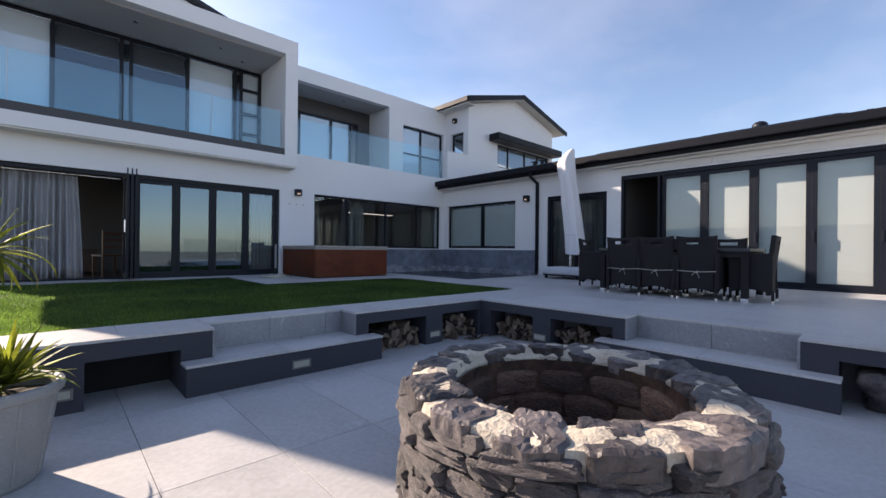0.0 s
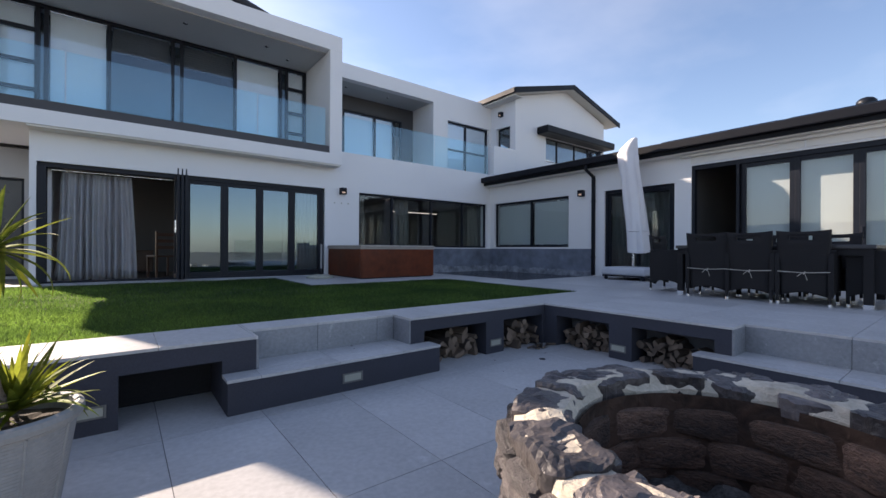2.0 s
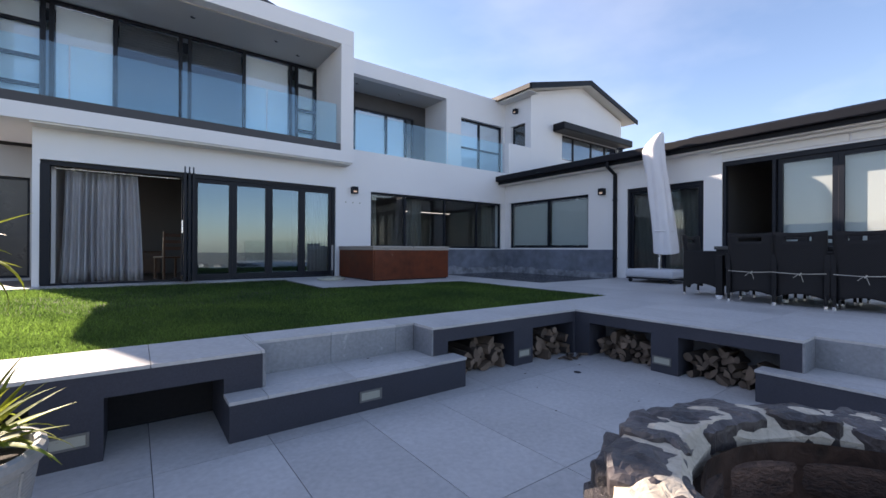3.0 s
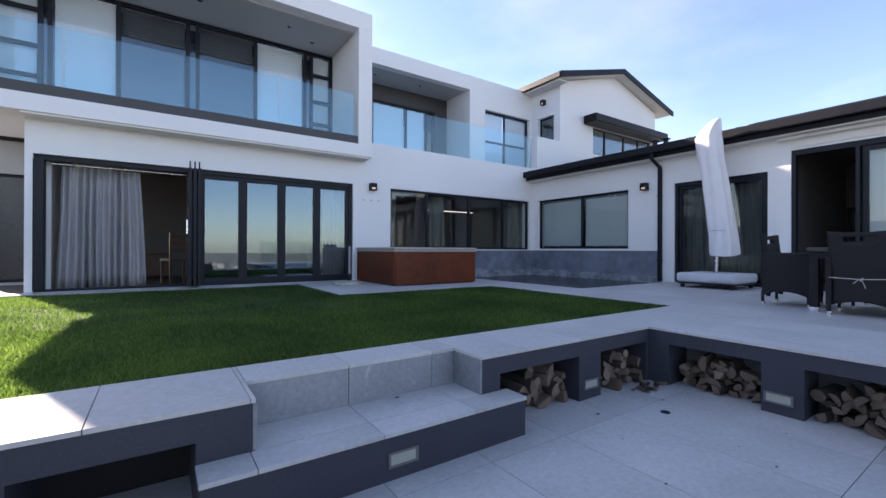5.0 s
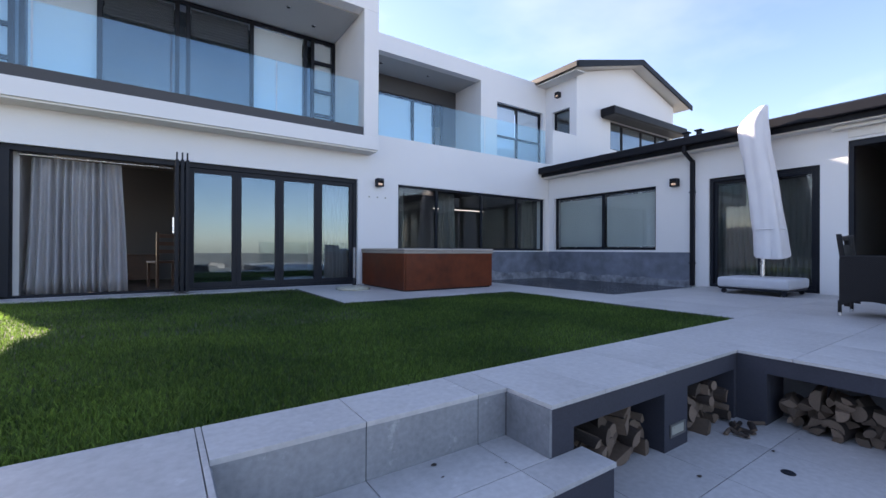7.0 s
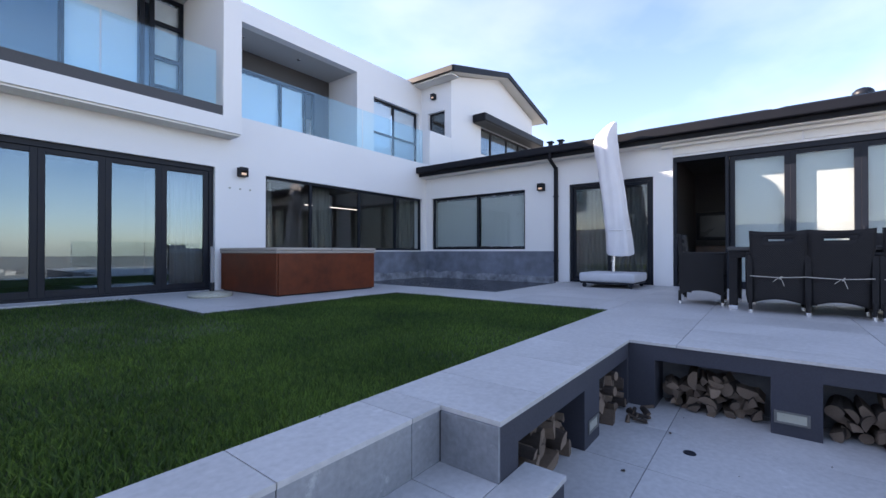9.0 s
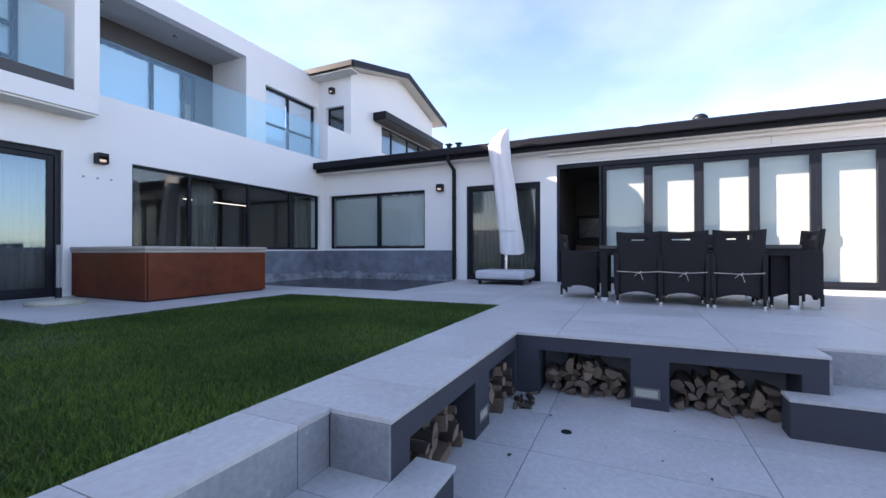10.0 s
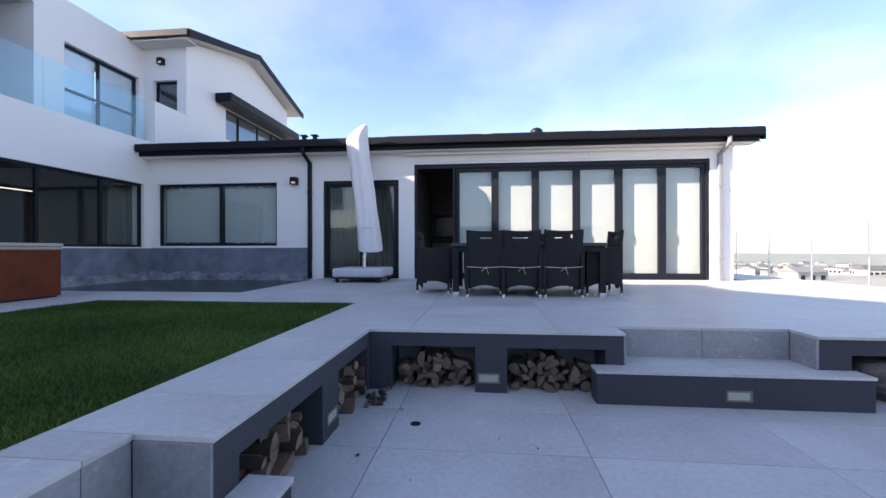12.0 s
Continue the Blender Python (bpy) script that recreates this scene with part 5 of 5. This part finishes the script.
def blade_mesh(length, droop, width):
    """One sword leaf with a folded midrib that bends under its weight, growing along +x."""
    b2 = bmesh.new()
    n, rows = 9, []
    ang, x, z = 0.0, 0.0, 0.0
    for i in range(n + 1):
        s = i / n
        w = width * (0.55 + 0.9 * s if s < 0.4 else 0.91 * (1 - (s - 0.4) / 0.6) ** 0.8) * 0.5 + 0.0006
        rows.append([b2.verts.new((x, -w, z + w * 0.5)), b2.verts.new((x, 0, z)), b2.verts.new((x, w, z + w * 0.5))])
        x += length / n * math.cos(ang)
        z += length / n * math.sin(ang)
        ang -= droop / n * (0.4 + 1.4 * s)
    for a2, b3 in zip(rows, rows[1:]):
        for k2 in (0, 1):
            b2.faces.new((a2[k2], a2[k2 + 1], b3[k2 + 1], b3[k2]))
    bmesh.ops.solidify(b2, geom=b2.faces[:], thickness=0.0012)
    return mesh_of("leaf", b2, LEAF, True)


BLADES = [blade_mesh(l, d, w) for l, d, w in ((0.32, 0.25, 0.036), (0.29, 0.7, 0.034), (0.34, 1.2, 0.034), (0.25, 0.1, 0.036), (0.30, 1.7, 0.03))]
rnd = random.Random(11)
for base, count, lo, hi in (((0.0, 0.0, 0.68), 34, -50, 85), ((0.06, 0.02, 0.05), 40, 8, 85), ((-0.1, -0.05, 0.04), 22, 10, 80), ((0.08, 0.1, 0.03), 18, 5, 70)):
    for k in range(count):
        el = lo + (hi - lo) * ((k + rnd.random()) / count)
        az = k * 137.5 + rnd.uniform(-15, 15)
        lf = new("leaf", BLADES[rnd.choice((0, 1, 2, 4)) if el < 35 else rnd.choice((0, 1, 3))])
        lf.parent = yuc
        lf.matrix_basis = Matrix.Translation(base) @ pose(0, 0, 0, 0, 0, az) @ pose(0, 0, 0, 0, -el, 0) @ Matrix.Diagonal((rnd.uniform(0.8, 1.1), 1, 1, 1))

# ---- firewood ----
def log_mesh(seed, kind_):
    """A split log along +x, 1 long: wedge, half or round, with bark on the curved side."""
    r = random.Random(seed)
    b2 = bmesh.new()
    if kind_ == "round":
        ring = [(0.5 * math.cos(a), 0.5 * math.sin(a), 1) for a in [2 * math.pi * k / 10 for k in range(10)]]
    else:
        span = r.uniform(1.3, 2.0) if kind_ == "wedge" else math.pi
        ring = [(0.0, -0.25, 0)] + [(0.72 * math.sin(-span / 2 + span * k / 6), 0.72 * math.cos(span / 2 - span * k / 6) - 0.25, 1) for k in range(7)]
    ends = []
    bend = r.uniform(-0.08, 0.08)
    for s in (0, 0.33, 0.66, 1):
        ends.append([b2.verts.new((s - 0.5, y * (1 + 0.12 * noise.noise((y * 3 + seed, z2 * 3, s * 2))) + bend * math.sin(s * 3.1), z2 * (1 + 0.12 * noise.noise((z2 * 3, seed, s * 2 + y))))) for y, z2, _ in ring])
    n = len(ring)
    for a2, b3 in zip(ends, ends[1:]):
        for k2 in range(n):
            f = b2.faces.new((a2[k2], a2[(k2 + 1) % n], b3[(k2 + 1) % n], b3[k2]))
            f.material_index = 0 if ring[k2][2] and ring[(k2 + 1) % n][2] else 1
    for e in (ends[0], ends[-1]):
        b2.faces.new(e).material_index = 1
    return mesh_of("firewood_log", b2, [BARK, CUT])


LOGS = [log_mesh(k, ("wedge", "half", "wedge", "round", "wedge", "half", "wedge")[k % 7]) for k in range(14)]
rnd = random.Random(23)


def woodpile(axis, wall, u0, u1, top, front, rnd):
    """Rows of logs with their cut ends outwards."""
    z, row = 0.0, 0
    while z < top - 0.03:
        u = u0 + rnd.uniform(0.03, 0.06)
        h = rnd.uniform(0.052, 0.066)
        while u < u1 - 0.03:
            w = rnd.uniform(0.055, 0.098)
            hump = top * (0.84 + 0.2 * math.sin((u - u0) / (u1 - u0) * 7 + row))
            if z < hump - 0.02:
                d = front + rnd.uniform(-0.03, 0.09) + 0.215
                zz = z + h * 0.52
                at = (u, wall + d, zz) if axis == "y" else (wall + d, u, zz)
                ob = new("firewood_log", rnd.choice(LOGS))
                ob.matrix_world = Matrix.Translation(at) @ pose(0, 0, 0, 0, 0, (90 if axis == "y" else 180 if rnd.random() < 0.5 else 0) + rnd.uniform(-14, 14)) @ pose(0, 0, 0, rnd.uniform(0, 360), rnd.uniform(-6, 6), 0) @ Matrix.Diagonal((rnd.uniform(0.26, 0.36), w, w * rnd.uniform(0.7, 1.1), 1))
                tagged(ob, "split grey-brown firewood log stacked in a wall niche", "log", "stacked firewood")
            u += w * 0.84
        z += h * 0.86
        row += 1


woodpile("y", YN, 2.66, 3.25, 0.26, 0.02, rnd)
woodpile("y", YN, 3.58, 4.13, 0.29, -0.05, rnd)
woodpile("x", XE, 3.09, 3.67, 0.27, 0.02, rnd)
woodpile("x", XE, 2.16, 2.78, 0.24, 0.02, rnd)
for k in range(9):
    ob = new("bark_scrap", LOGS[k])
    ob.matrix_world = Matrix.Translation((rnd.uniform(3.85, 4.18), rnd.uniform(3.72, 3.86), 0.014)) @ pose(0, 0, 0, rnd.uniform(0, 360), 0, rnd.uniform(0, 360)) @ Matrix.Diagonal((rnd.uniform(0.06, 0.14), 0.03, 0.025, 1))
    tagged(ob, "scrap of bark fallen beside the firewood", "bark", "bark scraps")
ob = new("boulder", mesh_of("boulder", rock_mesh(99, 4, 0.12), STONE, True))
ob.matrix_world = Matrix.Translation((4.40, 0.12, 0.135)) @ Matrix.Diagonal((0.36, 0.44, 0.30, 1))
tagged(ob, "large rounded grey boulder in a wall niche", "boulder")


def step_light(at, turn):
    ob = thing("step_light", at, "rectangular recessed step light with frosted lens", "lamp", "recessed step lights", turn)
    b2 = bmesh.new()
    for a, b, c, e in ((-0.085, -0.07, -0.038, 0.038), (0.07, 0.085, -0.038, 0.038), (-0.07, 0.07, 0.026, 0.038), (-0.07, 0.07, -0.038, -0.026)):
        bx(b2, a, b, -0.008, 0.0, c, e, 0.002)
    part("bezel", b2, BEZEL, ob)
    b2 = bmesh.new()
    bx(b2, -0.07, 0.07, -0.004, 0.0, -0.026, 0.026, 0.001)
    part("lens", b2, LENSM, ob, "frosted glass lens")


step_light((3.43, YN, 0.11), 0)
step_light((0.12, YN, 0.13), 0)
step_light((1.70, 3.709, 0.10), 0)
step_light((XE, 2.96, 0.11), -90)
step_light((4.07, 1.27, 0.085), -90)
dr = thing("floor_drain", (3.62, 3.417, 0.0), "small dark round drain in the tiled floor", "drain")
bm = bmesh.new()
lathe(bm, [(0.001, 0.003), (0.02, 0.004), (0.03, 0.005), (0.033, 0.001)], 18)
part("grate", bm, ALU, dr)
rnd = random.Random(5)
for k in range(14):
    bm = bmesh.new()
    w = rnd.uniform(0.005, 0.016)
    vs = [bm.verts.new((w * math.cos(t) * rnd.uniform(0.6, 1.3), w * math.sin(t) * rnd.uniform(0.4, 1), 0.003 * rnd.random())) for t in (0, 1.2, 2.4, 3.6, 4.9)]
    bm.faces.new(vs)
    bmesh.ops.solidify(bm, geom=bm.faces[:], thickness=0.003)
    ob = part("wood_chip", bm, BARK)
    ob.location = (rnd.uniform(2.7, 4.15), rnd.uniform(1.9, 3.8), 0.004) if k < 11 else (rnd.uniform(1.0, 2.4), rnd.uniform(3.82, 4.15), 0.24)
    tagged(ob, "tiny brown wood chip on the tiles", "chip", "wood chips")

# ---- terrace edge and the town below ----
gb = thing("glass_balustrade", (0, 0, 0), "clear glass balustrade with slim posts on terrace edge", "balustrade")
for k in range(7):
    x0 = 4.9 + k * 1.2
    bm = bmesh.new()
    bx(bm, x0 + 0.02, x0 + 1.18, -3.25, -3.238, P + 0.05, P + 1.05, 0.002)
    g = part("glass_sheet", bm, PANE, gb)
    g.visible_shadow = False
    bm = bmesh.new()
    cyl(bm, (x0, -3.244, P), (x0, -3.244, P + 1.08), 0.014)
    part("post", bm, CHROME, gb)


def house(at, turn, sx, sy, h, flat):
    ob = thing("town_house", at, "pale distant house on the hillside below", "house", "houses of the town", turn)
    b2 = bmesh.new()
    bx(b2, -sx, sx, -sy, sy, -3, h)
    part("wall", b2, TOWNW, ob)
    b2 = bmesh.new()
    if flat:
        bx(b2, -sx - 0.3, sx + 0.3, -sy - 0.3, sy + 0.3, h, h + 0.4)
    else:
        q = [b2.verts.new(c) for c in ((-sx - 0.4, -sy - 0.4, h), (sx + 0.4, -sy - 0.4, h), (sx + 0.4, sy + 0.4, h), (-sx - 0.4, sy + 0.4, h), (-sx - 0.4, 0, h + sy * 0.5), (sx + 0.4, 0, h + sy * 0.5))]
        for f in ((0, 1, 5, 4), (3, 4, 5, 2), (0, 4, 3), (1, 2, 5), (0, 3, 2, 1)):
            b2.faces.new([q[k3] for k3 in f])
    part("roof", b2, TOWNR, ob)
    b2 = bmesh.new()
    for k3 in range(3):
        u = -sx + sx * 2 * (k3 + 0.5) / 3
        for face in (-sy - 0.05, sy):
            bx(b2, u - 0.7, u + 0.7, face, face + 0.05, h - 2.2, h - 0.9)
    part("windows", b2, ALU, ob)


rnd = random.Random(3)
for k in range(290):
    ang = rnd.uniform(-175, 5) if k < 90 else rnd.uniform(-58, -16)
    r = (150 if k < 90 else 230) + 650 * rnd.random() ** 1.2
    x, y = 4 + r * math.cos(radians(ang)), 4 + r * math.sin(radians(ang))
    house((x, y, ground_z(r) - 0.3), rnd.uniform(0, 180), rnd.uniform(3, 5.5), rnd.uniform(2.6, 3.8), rnd.uniform(2.2, 4.2), rnd.random() < 0.45)

# ---- lawn ----
def lawn(name, rects, n, seed):
    """Blades of grass as one body of stuff: bent triangles of two joints."""
    rg = np.random.default_rng(seed)
    xs, ys = [], []
    for x0, x1, y0, y1, share in rects:
        m = int(n * share)
        xs.append(rg.uniform(x0, x1, m))
        ys.append(rg.uniform(y0, y1, m))
    x, y = np.concatenate(xs), np.concatenate(ys)
    m = len(x)
    clump = 0.5 + 0.5 * np.sin(x * 3.1 + 1.3 * np.sin(y * 2.3)) * np.sin(y * 2.7 + 1.7 * np.sin(x * 1.9))
    h = rg.uniform(0.022, 0.05, m) * (0.75 + 0.5 * clump)
    az, az2 = rg.uniform(0, 6.283, m), rg.uniform(0, 6.283, m)
    w = rg.uniform(0.002, 0.0042, m)
    lean = rg.uniform(0.1, 0.9, m) * h
    dx, dy = np.cos(az), np.sin(az)
    lx, ly = np.cos(az2) * lean, np.sin(az2) * lean
    z0 = np.full(m, 0.434)
    v = np.stack([np.stack([x - dx * w, y - dy * w, z0], 1), np.stack([x + dx * w, y + dy * w, z0], 1), np.stack([x + lx * 0.4 + dx * w * 0.8, y + ly * 0.4 + dy * w * 0.8, z0 + h * 0.6], 1), np.stack([x + lx * 0.4 - dx * w * 0.8, y + ly * 0.4 - dy * w * 0.8, z0 + h * 0.6], 1), np.stack([x + lx, y + ly, z0 + h], 1)], 1).reshape(-1, 3)
    i = np.arange(m)[:, None] * 5
    tri = np.concatenate([i + [0, 1, 2], i + [0, 2, 3], i + [3, 2, 4]], 1).reshape(-1, 3)
    me = bpy.data.meshes.new(name)
    me.vertices.add(len(v))
    me.vertices.foreach_set("co", v.ravel().astype(np.float32))
    me.loops.add(tri.size)
    me.loops.foreach_set("vertex_index", tri.ravel().astype(np.int32))
    me.polygons.add(len(tri))
    me.polygons.foreach_set("loop_start", np.arange(0, tri.size, 3, dtype=np.int32))
    me.update(calc_edges=True)
    me.materials.append(GRASS)
    return tagged(new(name, me), "thick green lawn of short mown grass", "grass", "", "stuff")


lawn("lawn_grass", [(-3.2, 2.87, 4.48, 6.6, 0.40), (2.87, 5.76, 4.48, 6.6, 0.19), (-3.2, 2.87, 6.6, 10.06, 0.27), (2.87, 5.76, 6.6, 7.74, 0.11), (-0.5, 3.0, 4.48, 5.4, 0.10)], 210000, 4)

# ---- paving and cladding tiles ----
SUNK = bpy.data.objects["floor_sunken"]


def tile_field(parent, rects, z, x_at, y_at):
    """Slabs on the paving module, cut to each stretch of floor."""
    for x0, x1, y0, y1 in rects:
        i0, i1 = math.floor((x0 - x_at) / GX), math.ceil((x1 - x_at) / GX)
        j0, j1 = math.floor((y0 - y_at) / GY), math.ceil((y1 - y_at) / GY)
        for i in range(i0, i1):
            for j in range(j0, j1):
                a, b = max(x0, x_at + i * GX), min(x1, x_at + (i + 1) * GX)
                c, d = max(y0, y_at + j * GY), min(y1, y_at + (j + 1) * GY)
                tile_piece(parent, "paving_tile", a, b, c, d, z - 0.02, z)


tile_field(SUNK, [(-3.99, XE + 0.45, -3.3, YN + 0.44)], 0.0, 0.46, 0.165)
tile_field(TERRACE, [(4.5, 9.675, -3.28, 4.475), (XE - 0.012, 4.5, 1.96, 4.475), (XE - 0.012, 4.5, -3.28, 0.665), (5.77, 6.75, 4.475, 10.42), (6.75, 9.64, 4.475, 6.5), (2.88, 5.77, 7.75, 10.42), (-3.99, 2.88, 10.07, 10.42), (9.675, 13.3, -3.28, -2.11)], P, 0.46, 0.165)
tile_field(TERRACE, [(-3.99, 1.049, YN - 0.01, 4.475), (1.049, 2.34, 4.16, 4.475), (2.34, XE - 0.012, YN - 0.01, 4.475)], P, 0.46, 3.45)
tile_field(STEP_L, [(0.815, 2.555, 3.70, YN - 0.002), (1.052, 2.338, YN - 0.002, 4.168)], 0.2355, 0.46, 3.45)
tile_field(STEP_R, [(4.06, XE - 0.002, 0.415, 2.21), (XE - 0.002, 4.498, 0.667, 1.958)], 0.2355, 0.46, 0.165)
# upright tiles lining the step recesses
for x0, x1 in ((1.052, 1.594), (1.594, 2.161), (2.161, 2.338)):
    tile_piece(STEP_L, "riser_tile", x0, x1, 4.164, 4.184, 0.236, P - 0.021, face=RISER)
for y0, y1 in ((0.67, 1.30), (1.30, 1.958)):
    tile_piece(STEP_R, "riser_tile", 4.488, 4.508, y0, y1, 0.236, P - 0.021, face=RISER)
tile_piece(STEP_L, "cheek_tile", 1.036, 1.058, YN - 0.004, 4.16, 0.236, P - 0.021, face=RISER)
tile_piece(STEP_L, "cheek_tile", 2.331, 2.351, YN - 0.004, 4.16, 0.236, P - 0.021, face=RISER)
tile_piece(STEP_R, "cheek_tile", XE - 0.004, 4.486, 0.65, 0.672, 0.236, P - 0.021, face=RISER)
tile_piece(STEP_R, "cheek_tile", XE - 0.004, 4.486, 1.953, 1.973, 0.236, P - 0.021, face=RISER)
